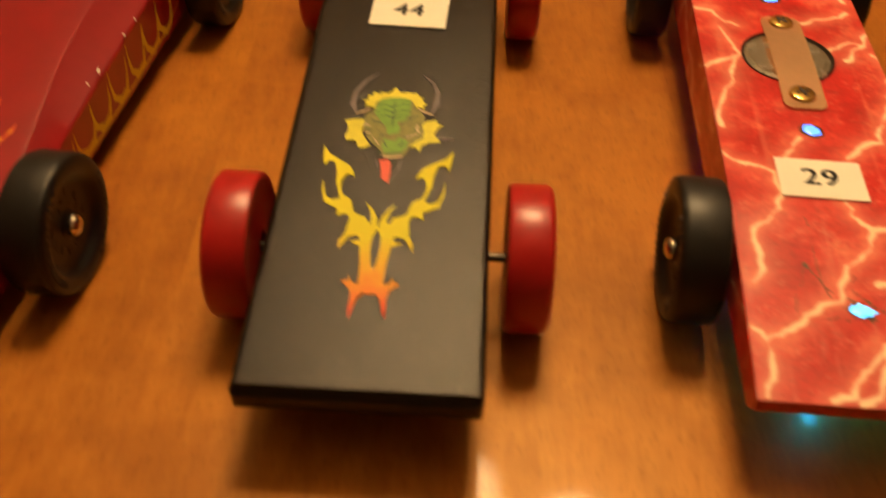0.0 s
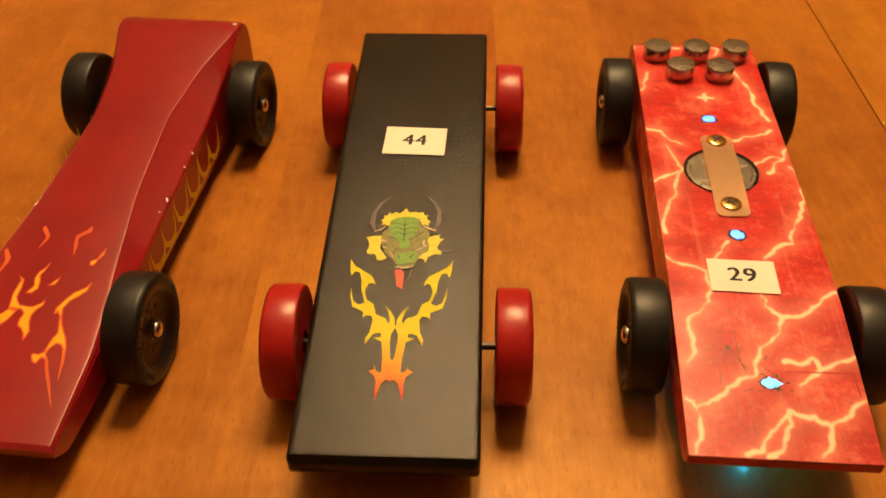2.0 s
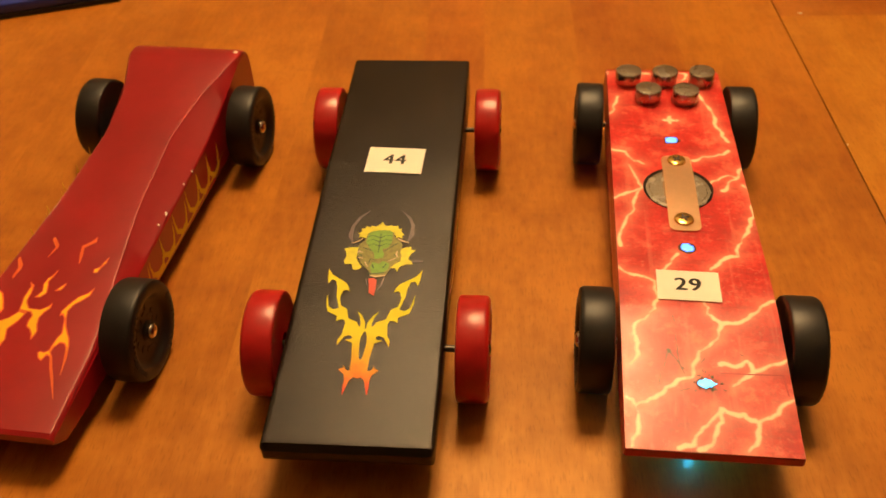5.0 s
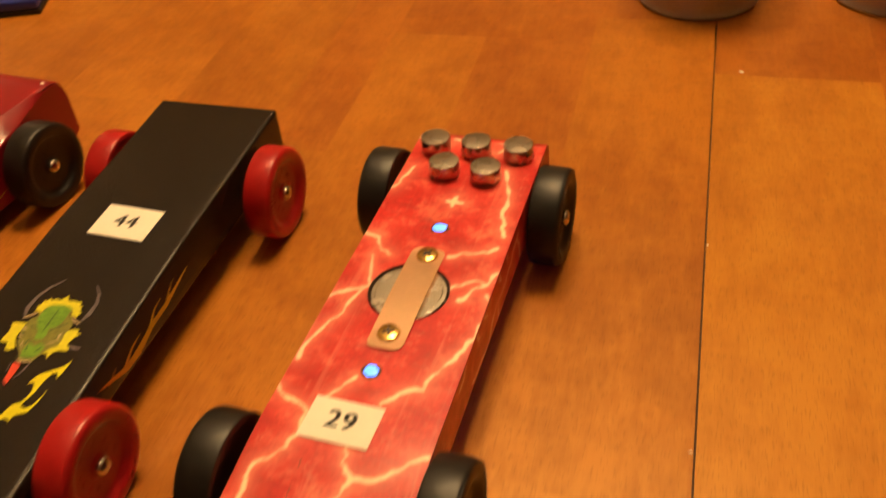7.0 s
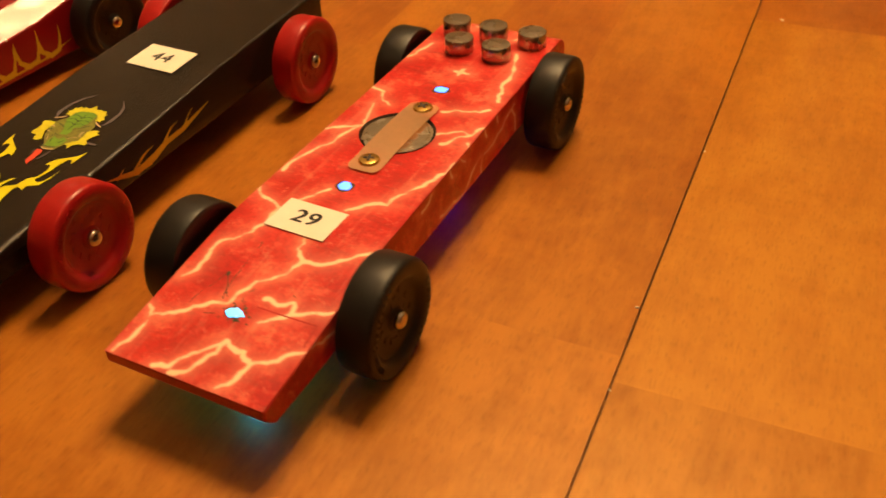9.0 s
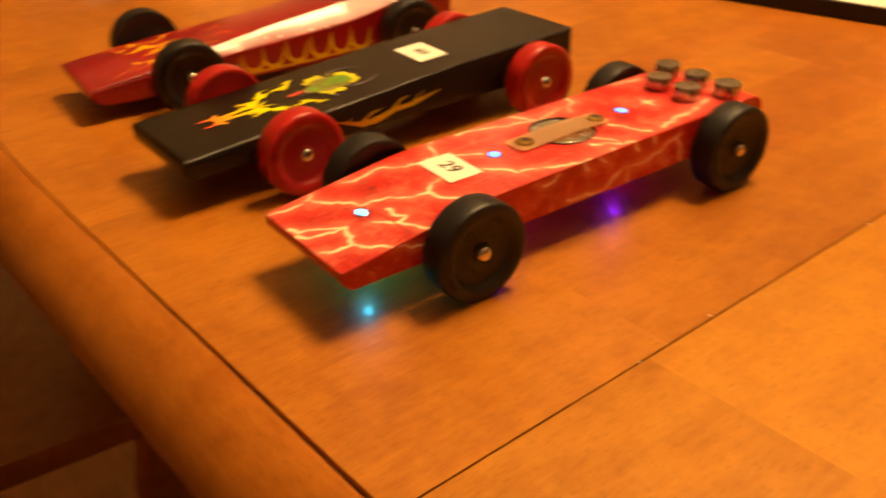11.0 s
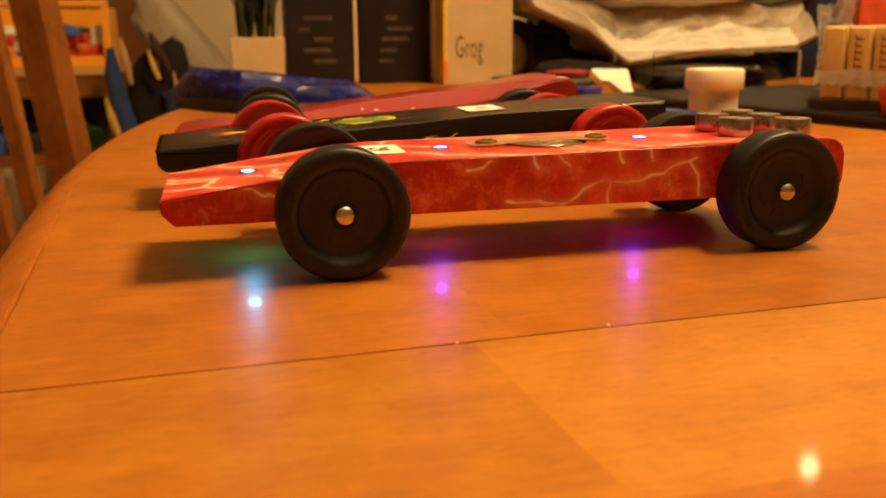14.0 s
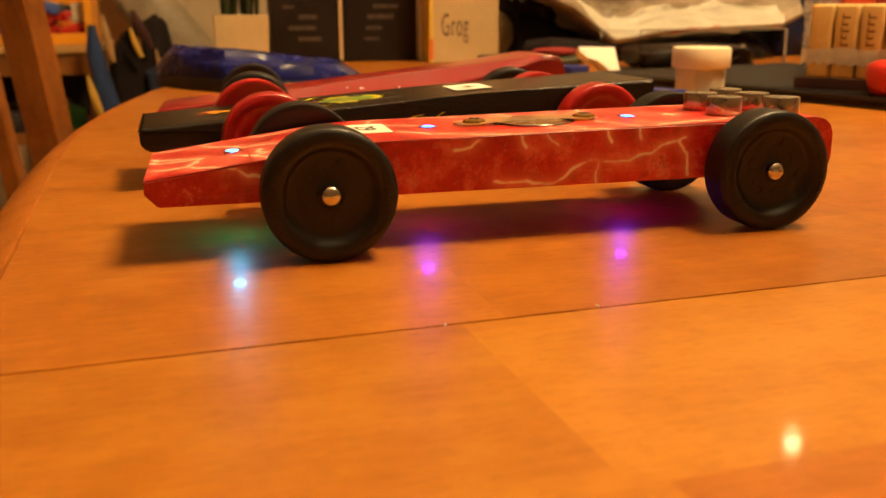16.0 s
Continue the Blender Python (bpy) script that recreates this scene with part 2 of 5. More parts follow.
def box(x0, x1, y0, y1, z0, z1, bevel=0.0, segments=2, bm=None):
    bm = bm or bmesh.new()
    m = Matrix.LocRotScale(((x0 + x1) / 2, (y0 + y1) / 2, (z0 + z1) / 2), None, (x1 - x0, y1 - y0, z1 - z0))
    made = bmesh.ops.create_cube(bm, size=1, matrix=m)["verts"]
    if bevel:
        edges = list({e for v in made for e in v.link_edges})
        bmesh.ops.bevel(bm, geom=edges, offset=bevel, segments=segments, affect="EDGES", profile=0.6)
    return bm


def prism(outline, lo, hi, axis="x", bevel=0.0, segments=2):
    """An outline in the two other axes, drawn out along one axis."""
    bm = bmesh.new()
    place = {"x": lambda a, b, c: (c, a, b), "y": lambda a, b, c: (a, c, b), "z": lambda a, b, c: (a, b, c)}[axis]
    rings = [[bm.verts.new(place(a, b, c)) for a, b in outline] for c in (lo, hi)]
    n = len(outline)
    for k in range(n):
        bm.faces.new((rings[0][k], rings[0][(k + 1) % n], rings[1][(k + 1) % n], rings[1][k]))
    bm.faces.new(rings[0])
    bm.faces.new(rings[1][::-1])
    if bevel:
        bmesh.ops.bevel(bm, geom=bm.edges[:], offset=bevel, segments=segments, affect="EDGES", profile=0.6)
    return bm


def lathe(profile, segments=48, turn=None, bm=None):
    """Turns (radius, height) pairs round the z axis; turn moves the result."""
    bm = bm or bmesh.new()
    rings = []
    for r, z in profile:
        if r < 1e-6:
            rings.append([bm.verts.new((0, 0, z))])
        else:
            rings.append([bm.verts.new((r * math.cos(2 * math.pi * k / segments), r * math.sin(2 * math.pi * k / segments), z)) for k in range(segments)])
    for a, b in zip(rings, rings[1:]):
        for k in range(segments):
            j = (k + 1) % segments
            q = [a[k % len(a)], a[j % len(a)], b[j % len(b)], b[k % len(b)]]
            q = list(dict.fromkeys(q))
            if len(q) > 2:
                bm.faces.new(q)
    if turn is not None:
        bmesh.ops.transform(bm, matrix=turn, verts=[v for ring in rings for v in ring])
    return bm


def loft(sections, bm=None):
    bm = bm or bmesh.new()
    rings = [[bm.verts.new(p) for p in s] for s in sections]
    n = len(rings[0])
    for a, b in zip(rings, rings[1:]):
        for k in range(n):
            bm.faces.new((a[k], a[(k + 1) % n], b[(k + 1) % n], b[k]))
    bm.faces.new(rings[0])
    bm.faces.new(rings[-1][::-1])
    return bm


def tube(points, radius, segments=10, bm=None):
    bm = bm or bmesh.new()
    pts = [Vector(p) for p in points]
    rings = []
    for k, p in enumerate(pts):
        d = (pts[min(k + 1, len(pts) - 1)] - pts[max(k - 1, 0)]).normalized()
        u = d.orthogonal().normalized()
        w = d.cross(u)
        r = radius[k] if isinstance(radius, (list, tuple)) else radius
        rings.append([bm.verts.new(p + r * (math.cos(2 * math.pi * j / segments) * u + math.sin(2 * math.pi * j / segments) * w)) for j in range(segments)])
    for a, b in zip(rings, rings[1:]):
        best = min(range(segments), key=lambda s: (a[0].co - b[s].co).length)
        for j in range(segments):
            bm.faces.new((a[j], a[(j + 1) % segments], b[(best + j + 1) % segments], b[(best + j) % segments]))
    bm.faces.new(rings[0])
    bm.faces.new(rings[-1])
    return bm


def strokes_distance(x, y, strokes):
    """Distance from points to the nearest tapered stroke, less its half width."""
    best = np.full(x.shape, 1e6)
    for s in strokes:
        for p, q in zip(s, s[1:]):
            dx, dy = q[0] - p[0], q[1] - p[1]
            t = np.clip(((x - p[0]) * dx + (y - p[1]) * dy) / (dx * dx + dy * dy + 1e-9), 0, 1)
            r0, r1 = (p[2], q[2]) if len(p) > 2 else (0.0, 0.0)
            best = np.minimum(best, np.hypot(x - p[0] - t * dx, y - p[1] - t * dy) - (r0 + t * (r1 - r0)))
    return best


def outline_distance(x, y, outlines):
    """Distance from points to the nearest closed outline, negative inside one."""
    best = np.full(x.shape, 1e6)
    for pts in outlines:
        d, inside = np.full(x.shape, 1e6), np.zeros(x.shape, bool)
        for p, q in zip(pts, pts[1:] + pts[:1]):
            dx, dy = q[0] - p[0], q[1] - p[1]
            t = np.clip(((x - p[0]) * dx + (y - p[1]) * dy) / (dx * dx + dy * dy + 1e-9), 0, 1)
            d = np.minimum(d, np.hypot(x - p[0] - t * dx, y - p[1] - t * dy))
            if dy:
                inside ^= ((p[1] > y) != (q[1] > y)) & (x < p[0] + dx * (y - p[1]) / dy)
        best = np.minimum(best, np.where(inside, -d, d))
    return best


def cut_sheet(far, x0, x1, y0, y1, step, place):
    """A fine sheet over a rectangle, kept where far(x, y) < 0 and trimmed to that contour; place gives each point's spot on the body."""
    xs, ys = np.arange(x0, x1 + step, step), np.arange(y0, y1 + step, step)
    gx, gy = np.meshgrid(xs, ys)
    d = far(gx, gy)
    ey, ex = np.gradient(d, step)
    n = np.maximum(np.hypot(ex, ey), 0.3)
    inside = d < 0
    push = np.where(inside, 0, np.minimum(d, step * 1.5))
    px, py = gx - push * ex / n, gy - push * ey / n
    bm = bmesh.new()
    made = {}
    rows, cols = d.shape

    def vert(i, j):
        if (i, j) not in made:
            made[i, j] = bm.verts.new(place(float(px[i, j]), float(py[i, j])))
        return made[i, j]

    for i in range(rows - 1):
        for j in range(cols - 1):
            if inside[i, j] or inside[i + 1, j] or inside[i, j + 1] or inside[i + 1, j + 1]:
                bm.faces.new((vert(i, j), vert(i, j + 1), vert(i + 1, j + 1), vert(i + 1, j)))
    return bm


def lettering(text, size, material, parent, m, name="number", weight=0.0, bold=0.0):
    """A word in the built-in font, as a thin mesh."""
    cu = bpy.data.curves.new("word", "FONT")
    cu.body, cu.size, cu.align_x, cu.align_y, cu.extrude, cu.offset = text, size * MM, "CENTER", "CENTER", 0.00002, size * MM * weight
    cu.space_character = 1.11
    tmp = bpy.data.objects.new("word", cu)
    scene.collection.objects.link(tmp)
    me = bpy.data.meshes.new_from_object(tmp.evaluated_get(bpy.context.evaluated_depsgraph_get()))
    bpy.data.objects.remove(tmp)
    if bold:
        bm = bmesh.new()
        bm.from_mesh(me)
        twin = [g for g in bmesh.ops.duplicate(bm, geom=bm.verts[:] + bm.edges[:] + bm.faces[:])["geom"] if isinstance(g, bmesh.types.BMVert)]
        bmesh.ops.translate(bm, vec=(bold * MM, 0.12 * bold * MM, 0.02 * MM), verts=twin)
        bm.to_mesh(me)
        bm.free()
    me.materials.clear()
    me.materials.append(material)
    me.name = name
    ob = new(name, me)
    ob.parent = parent
    ob.matrix_basis = m
    return ob


def jagged(path, rng, depth=2, wild=0.16):
    """Roughens a line by moving the middle of each piece sideways."""
    for _ in range(depth):
        out = [path[0]]
        for p, q in zip(path, path[1:]):
            s = rng.uniform(-wild, wild)
            out += [((p[0] + q[0]) / 2 - (q[1] - p[1]) * s, (p[1] + q[1]) / 2 + (q[0] - p[0]) * s), q]
        path = out
    return path


# ---- room ----
ROOM = (-2300, 3600, -3200, 2700)
FLOOR_Z, CEILING_Z = -750, 1750
WALL_PAINT = plain("beige_wall_paint", (0.62, 0.52, 0.36), 0.85, scale=3, vary=0.06, bump=0.0005)
CEILING_PAINT = plain("ceiling_paint", (0.84, 0.80, 0.72), 0.9, scale=3, vary=0.05)


def setting(name, bm, material, label, category):
    return tagged(part(name, bm, material), label, category, kind="structure")


x0, x1, y0, y1 = ROOM
setting("floor", box(x0 - 100, x1 + 100, y0 - 100, y1 + 100, FLOOR_Z - 40, FLOOR_Z), FLOOR_WOOD, "dark brown wooden floor under the table", "floor")
setting("ceiling", box(x0 - 100, x1 + 100, y0 - 100, y1 + 100, CEILING_Z, CEILING_Z + 60), CEILING_PAINT, "plain pale ceiling of the room", "ceiling")
setting("wall_west", box(x0 - 100, x0, y0 - 100, y1 + 100, FLOOR_Z, CEILING_Z), WALL_PAINT, "beige painted wall behind the clutter", "wall")
# Walls out of view, added to close the room; their distance tunes reflected light.
setting("wall_east", box(x1, x1 + 100, y0 - 100, y1 + 100, FLOOR_Z, CEILING_Z), WALL_PAINT, "unseen beige wall added to close the room", "wall")
setting("wall_south", box(x0, x1, y0 - 100, y0, FLOOR_Z, CEILING_Z), WALL_PAINT, "unseen beige wall added to close the room", "wall")
setting("wall_north", box(x0, x1, y1, y1 + 100, FLOOR_Z, CEILING_Z), WALL_PAINT, "unseen beige wall added to close the room", "wall")

BULB = glowing("warm_bulb", LAMP_COLOUR, MAIN_LAMP)
BULB_FAR = glowing("warm_bulb_far", LAMP_COLOUR, FAR_LAMP)


def pendant(x, y, z, radius, bulb):
    lamp = thing("pendant_lamp", mpose(x, y, z), "warm glowing round bulb hanging from the ceiling", "lamp")
    part("bulb", lathe([(0.001, -radius), (radius * 0.5, -radius * 0.87), (radius * 0.87, -radius * 0.5), (radius, 0), (radius * 0.87, radius * 0.5), (radius * 0.5, radius * 0.87), (0.001, radius)], 20), bulb, lamp, "glowing warm bulb", True)
    part("socket", lathe([(0.001, radius * 0.9), (radius * 0.45, radius * 0.9), (radius * 0.45, radius * 1.7), (0.001, radius * 1.8)], 16), BRASS, lamp, "brass socket", True)
    part("cord", tube([(0, 0, radius * 1.7), (0, 0, CEILING_Z - z)], 3, 6), INK, lamp)


def chandelier(x, y, z, reach, radius, count):
    lamp = thing("chandelier", mpose(x, y, z), "brass chandelier with warm glowing round bulbs over the table", "lamp")
    part("stem", tube([(0, 0, 40), (0, 0, CEILING_Z - z)], 8, 12), BRASS, lamp, "brass stem", True)
    part("hub", lathe([(0.001, 20), (26, 26), (34, 50), (22, 80), (0.001, 86)], 24), BRASS, lamp, "brass hub", True)
    for k in range(count):
        a = 2 * math.pi * (k + 0.3) / count
        cx, cy = reach * math.cos(a), reach * math.sin(a)
        part("arm", tube([(0, 0, 50), (cx * 0.5, cy * 0.5, 88), (cx, cy, 70), (cx, cy, radius)], 5, 8), BRASS, lamp, "", True)
        ball = [(radius * math.sin(math.pi * q / 8) + 0.001, -radius * math.cos(math.pi * q / 8)) for q in range(9)]
        part("bulb", lathe(ball, 16, Matrix.Translation((cx, cy, 0))), BULB, lamp, "glowing warm bulb", True)


chandelier(30, 590, 1030, 120, 58, 4)
pendant(-2040, 1850, 1290, 27, BULB_FAR)


# ---- table ----
TABLE = mpose(144.4, 68.2, 0, 0, 0, 3.6)
END_U, FAR_V = -940, 1010


def front_v(u):
    """Where the groove runs: straight, then sweeping back towards the table's end."""
    if u > -200:
        return 0.0
    return (u + 200) ** 2 / 2700


table = thing("dining_table", TABLE, "glossy orange-brown wooden dining table with a dark groove", "table")


def gap(u):
    """The groove narrows towards the table's end."""
    return float(np.interp(u, [-330, -120, -10], [0.2, 0.4, 0.66]))


def border_piece(us, label, material=None, name="border", inset=0.0):
    """A bullnosed strip along the front edge."""
    shape = [(-0.8, -2.4), (-1.1, -1.4), (-1.8, -0.9), (-3.2, -1.1), (-5.6, -2.1), (-8.6, -3.8), (-11.6, -6.0), (-14.6, -8.7), (-17.4, -12), (-19.6, -15.6), (-20.8, -19), (-20.6, -23), (-18.5, -26.5), (-14, -29), (-0.8, -29.5)]
    if inset:
        shape = [(min(o + inset, -0.6), z - inset) for o, z in shape]
    sections = []
    for k, u in enumerate(us):
        a, b = us[max(k - 1, 0)], us[min(k + 1, len(us) - 1)]
        d = Vector((b - a, front_v(b) - front_v(a))).normalized()
        nx, ny = -d.y, d.x
        if ny < 0:
            nx, ny = -nx, -ny
        g = gap(u)
        row = [(o * g, z * g) for o, z in shape[:3]] + shape[3:-1] + [(-0.8 * g, -29.5)]
        sections.append([(u + nx * o, front_v(u) + ny * o, z) for o, z in row])
    return part(name, loft(sections), material or BORDER_WOOD, table, label, True)


border_piece([-0.4 - k * 12.4 for k in range(76)], "rounded border board with a worn edge")
border_piece([-0.45, 0.45], "dark joint between the border boards", GROOVE_DARK, "joint", 0.9)
border_piece([0.4 + k * 60 for k in range(9)], "rounded border board with a worn edge")
# The dark bed shows through the groove and the leaf seam.
bed = [(u, front_v(u) - 2.5) for u in range(480, END_U - 1, -20)] + [(END_U, FAR_V), (480, FAR_V)]
part("groove_bed", prism(bed, -24, -2.2, "z"), GROOVE_DARK, table, "dark groove")
part("apron", box(END_U + 120, 400, 170, FAR_V - 120, -95, -24.2), BORDER_WOOD, table)
for lx, ly in ((END_U + 150, 200), (370, 200), (END_U + 150, FAR_V - 150), (370, FAR_V - 150)):
    part("leg", lathe([(34, FLOOR_Z), (38, FLOOR_Z + 60), (26, FLOOR_Z + 120), (40, -260), (46, -95)], 20, Matrix.Translation((lx, ly, 0))), BORDER_WOOD, table, "", True)

rng = random.Random(5)


def stave(u0, u1, v0, v1, material=TABLE_WOOD):
    if v0 is None:
        steps = max(1, int(abs(u1 - u0) / 8)) if u0 < -200 else 1
        c = [(u, front_v(u) + 0.7 * gap(u)) for u in (u0 + (u1 - u0) * k / steps for k in range(steps + 1))]
    else:
        c = [(u0, v0), (u1, v0)]
    c += [(u1, v1), (u0, v1)]
    bm = bmesh.new()
    top = [bm.verts.new((a, b, 0)) for a, b in c]
    low = [bm.verts.new((a, b, -2.1)) for a, b in c]
    bm.faces.new(top)
    for k in range(len(c)):
        bm.faces.new((top[k], low[k], low[(k + 1) % len(c)], top[(k + 1) % len(c)]))
    return part("stave", bm, material, table)


edges = [-0.3, -51, -97, -139, -166, -215, -270, -322, -385, -440, -505, -560, -625, -690, -758, -820, -880, -938]
for k, (b, a) in enumerate(zip(edges, edges[1:])):
    cuts = {0: [92, 345, 640], 1: [205, 322, 600], 2: [150, 322, 560], 3: [226, 420, 700]}.get(k) or [rng.uniform(120, 260), rng.uniform(330, 480), rng.uniform(560, 800)]
    start = None
    for v in cuts + [FAR_V]:
        if v > front_v(a) + 40:
            # Far staves by the seam get the wood darkened for weaker light.
            stave(a, b, start, v, DIM_RED_WOOD if k < 4 and start and start > 200 else TABLE_WOOD)
            start = v
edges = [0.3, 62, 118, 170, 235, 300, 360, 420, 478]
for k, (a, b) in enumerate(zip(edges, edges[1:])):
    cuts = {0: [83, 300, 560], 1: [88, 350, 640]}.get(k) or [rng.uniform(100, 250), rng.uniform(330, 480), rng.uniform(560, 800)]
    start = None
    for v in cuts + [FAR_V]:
        # Only near leaf staves stay pale; the rest carry the painted falloff.
        stave(a, b, start, v, LEAF_WOOD if v < 320 and k < 3 else DIM_RED_WOOD)
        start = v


for x, y, r in ((135.8, 370.8, 1.1), (136.5, 178.6, 0.5), (139.5, 148.0, 0.4), (133.0, 260.0, 0.45)):
    tagged(part("paper_crumb", lathe([(0.001, 0.02), (r, 0.05), (r * 0.7, 0.3), (0.001, 0.35)], 7, Matrix.Diagonal((1, 0.6, 1, 1))), PAPER, None, "", False, mpose(x, y, 0, 0, 0, x * 37)), "tiny pale crumb lying on the table", "crumb", "crumbs on the table")


# ---- the toy cars: shared parts ----
def teardrop_ring(count, radius, a0, a1, width, depth, side, bm=None):
    """Small raised bars round a wheel's face or edge."""
    bm = bm or bmesh.new()
    r = random.Random(count)
    for k in range(count):
        t = 2 * math.pi * k / count + r.uniform(-0.02, 0.02)
        made = bmesh.ops.create_cube(bm, size=1)["verts"]
        bmesh.ops.transform(bm, matrix=Matrix.Rotation(t, 4, "X") @ Matrix.Translation(((a0 + a1) / 2 * side, 0, radius)) @ Matrix.Diagonal((a1 - a0, width, depth, 1)), verts=made)
    return bm


def embossed(side):
    """Raised letter-like marks round the sidewall, in two arcs, each of a few short strokes."""
    bm = bmesh.new()
    r = random.Random(7)
    strokes = [(-0.4, 0, 0.2, 1.4), (0.4, 0, 0.2, 1.4), (0, 0.6, 0.9, 0.2), (0, 0, 0.9, 0.2), (0, -0.6, 0.9, 0.2)]
    for start, count in ((0.35, 15), (3.5, 12)):
        for k in range(count):
            t = start + k * 0.135
            for u, v, w, h in r.sample(strokes, 3):
                made = bmesh.ops.create_cube(bm, size=1)["verts"]
                bmesh.ops.transform(bm, matrix=Matrix.Rotation(t, 4, "X") @ Matrix.Translation((9.57 * side, u, 12.75 + v)) @ Matrix.Diagonal((0.34, w, h, 1)), verts=made)
    return bm


def hub_marks(side):
    """Low cast relief in the dish: spokes and short bars."""
    bm = bmesh.new()
    r = random.Random(3)
    for k in range(22):
        t, rad = 2 * math.pi * k / 22 + r.uniform(-0.12, 0.12), r.uniform(4.2, 7.6)
        w, h = (r.uniform(0.3, 0.5), r.uniform(1.2, 2.6)) if k % 2 else (r.uniform(1.0, 2.0), 0.4)
        made = bmesh.ops.create_cube(bm, size=1)["verts"]
        bmesh.ops.transform(bm, matrix=Matrix.Rotation(t, 4, "X") @ Matrix.Translation((7.30 * side, 0, rad)) @ Matrix.Rotation(r.uniform(-0.5, 0.5), 4, "X") @ Matrix.Diagonal((0.5, w, h, 1)), verts=made)
    return bm


def wheel(car, x, y, side, material, label, nail=True, treads=True, radius=15.1, width=1.0):
    """A hard plastic wheel; x is its inner face's distance from the car's middle, side +1 or -1."""
    prof = [(3.2, 0.0), (9.0, 0.6), (13.0, 0.2), (14.2, 0.0), (14.8, 0.3), (15.1, 1.1), (15.1, 8.1), (14.9, 8.75), (14.45, 9.25), (13.8, 9.5), (12.8, 9.6), (11.6, 9.5), (11.0, 9.2), (10.5, 8.7), (10.0, 8.0), (9.4, 7.6), (8.6, 7.42), (6.0, 7.35), (3.2, 7.5), (2.4, 8.2), (1.4, 8.4), (0.001, 8.4)]
    turn = Matrix.Rotation(radians(90), 4, "Y") if side > 0 else Matrix.Rotation(radians(-90), 4, "Y")
    w = part("wheel", lathe([(r * radius / 15.1, a) for r, a in prof], 64, turn), material, car, label, True, mpose(side * x, y, radius) @ Matrix.Diagonal((width, 1, 1, 1)))

    def pieces(name, bm):
        part(name, bm, material, w)["kind"] = "stuff"

    if treads:
        pieces("tread", teardrop_ring(150, 14.6, 8.7, 9.2, 0.26, 0.22, side))
    pieces("raised_lettering", embossed(side))
    pieces("hub_relief", hub_marks(side))
    if nail:
        bm = lathe([(0.001, 8.0), (2.35, 8.15), (2.4, 8.9), (2.15, 9.5), (1.4, 10.0), (0.001, 10.2)], 24, turn)
        # Same nail as the head, coloured darker for the shade here.
        part("axle_shaft", lathe([(0.95, -6), (0.95, 8.0)], 14, turn), SHADED_STEEL, w, "steel axle with its shade painted in", True)
        part("axle_nail", bm, STEEL, w, "shiny steel nail head", True)
    return w


def number_label(car, x, y, z, rx, text, rz=0.0, w=17.5, h=12.0):
    bm = box(-w / 2, w / 2, -h / 2, h / 2, 0, 0.16)
    lab = part("number_label", bm, PAPER, car, "white paper label with a printed number", False, mpose(x, y, z, rx, 0, rz))
    lettering(text, 7.1, INK, lab, mpose(-0.28, 0.1, 0.2), bold=0.36)
    return lab


# ---- red lightning car ----
def top29(y):
    return float(np.interp(y, [-0.6, 40, 44, 52, 175], [18.5, 24.2, 24.7, 25.15, 27.1]))


def right29(y):
    """The flank on this side runs in a little towards the tail."""
    return 21.2 - 0.0115 * y


car = thing("toy_race_car", mpose(61.5, 95.4, 0), "red wooden toy race car wrapped in lightning-bolt paper, number 29", "toy car", "toy race cars")
outline = [(-0.6, 18.4), (-0.6, 15.5), (2.2, 12.55), (171.2, 12.5), (173.0, 13.6), (173.8, 16.0), (173.8, 22.6), (173.0, 24.8), (171.4, 26.3), (169.0, 26.9), (52, 25.05), (44, 24.6), (40, 24.1)]
bm = prism(outline, -22, 20, "x", 0.35, 1)
for v in bm.verts:
    if v.co.x > 0:
        v.co.x += right29(v.co.y) - 20
kill = [f for f in bm.faces if f.normal.z > 0.9 and f.calc_area() > 500]
bmesh.ops.delete(bm, geom=kill, context="FACES_ONLY")
RED_SIDE = plain("red_paper_side", (0.48, 0.016, 0.014), 0.32, scale=80, vary=0.3)
part("body", bm, RED_SIDE, car, "red wooden block body")

BOLTS_REAR = [
    [(-21.9, 117.8), (-17.2, 116.6), (-14.6, 111.5), (-11.6, 110.2)],
    [(-16.4, 109.2), (-14.3, 102.1), (-12.7, 97.3), (-16.0, 89.6), (-18.1, 82.9), (-20.8, 68.5)],
    [(-21.9, 91.2), (-18.1, 94.2), (-12.7, 97.3)],
    [(10.2, 154.4), (12.9, 145.8), (14.0, 135.0), (15.6, 127.8), (17.5, 124.0)],
    [(4.7, 112.7), (7.8, 115.1), (12.1, 115.7), (16.7, 119.0)],
    [(8.6, 100.8), (13.8, 104.6), (17.9, 104.2), (19.6, 109.3)],
    [(17.9, 104.2), (14.3, 99.8), (12.4, 96.9)],
    [(18.8, 100.1), (20.0, 89.5), (18.5, 80.5), (15.3, 74.1), (13.4, 69.8), (13.0, 65.7), (6.8, 61.8), (4.4, 59.4)],
]
BOLTS_MORE = [
    [(-21.9, 166.6), (-21.1, 169.6), (-19.1, 169.7)],
    [(-10.3, 168.2), (-6.4, 167.4)],
    [(4.4, 168.9), (7.2, 168.1), (5.5, 163.3)],
    [(-21.9, 139.6), (-20.0, 145.8), (-18.6, 151.1)],
    [(-4.4, 65.8), (-7.9, 60.4), (-9.7, 56.5)],
    [(-3.0, 136.5), (-1.0, 136.6), (1.5, 136.4)],
    [(-1.0, 134.5), (-1.0, 136.6), (-0.9, 138.8)],
]
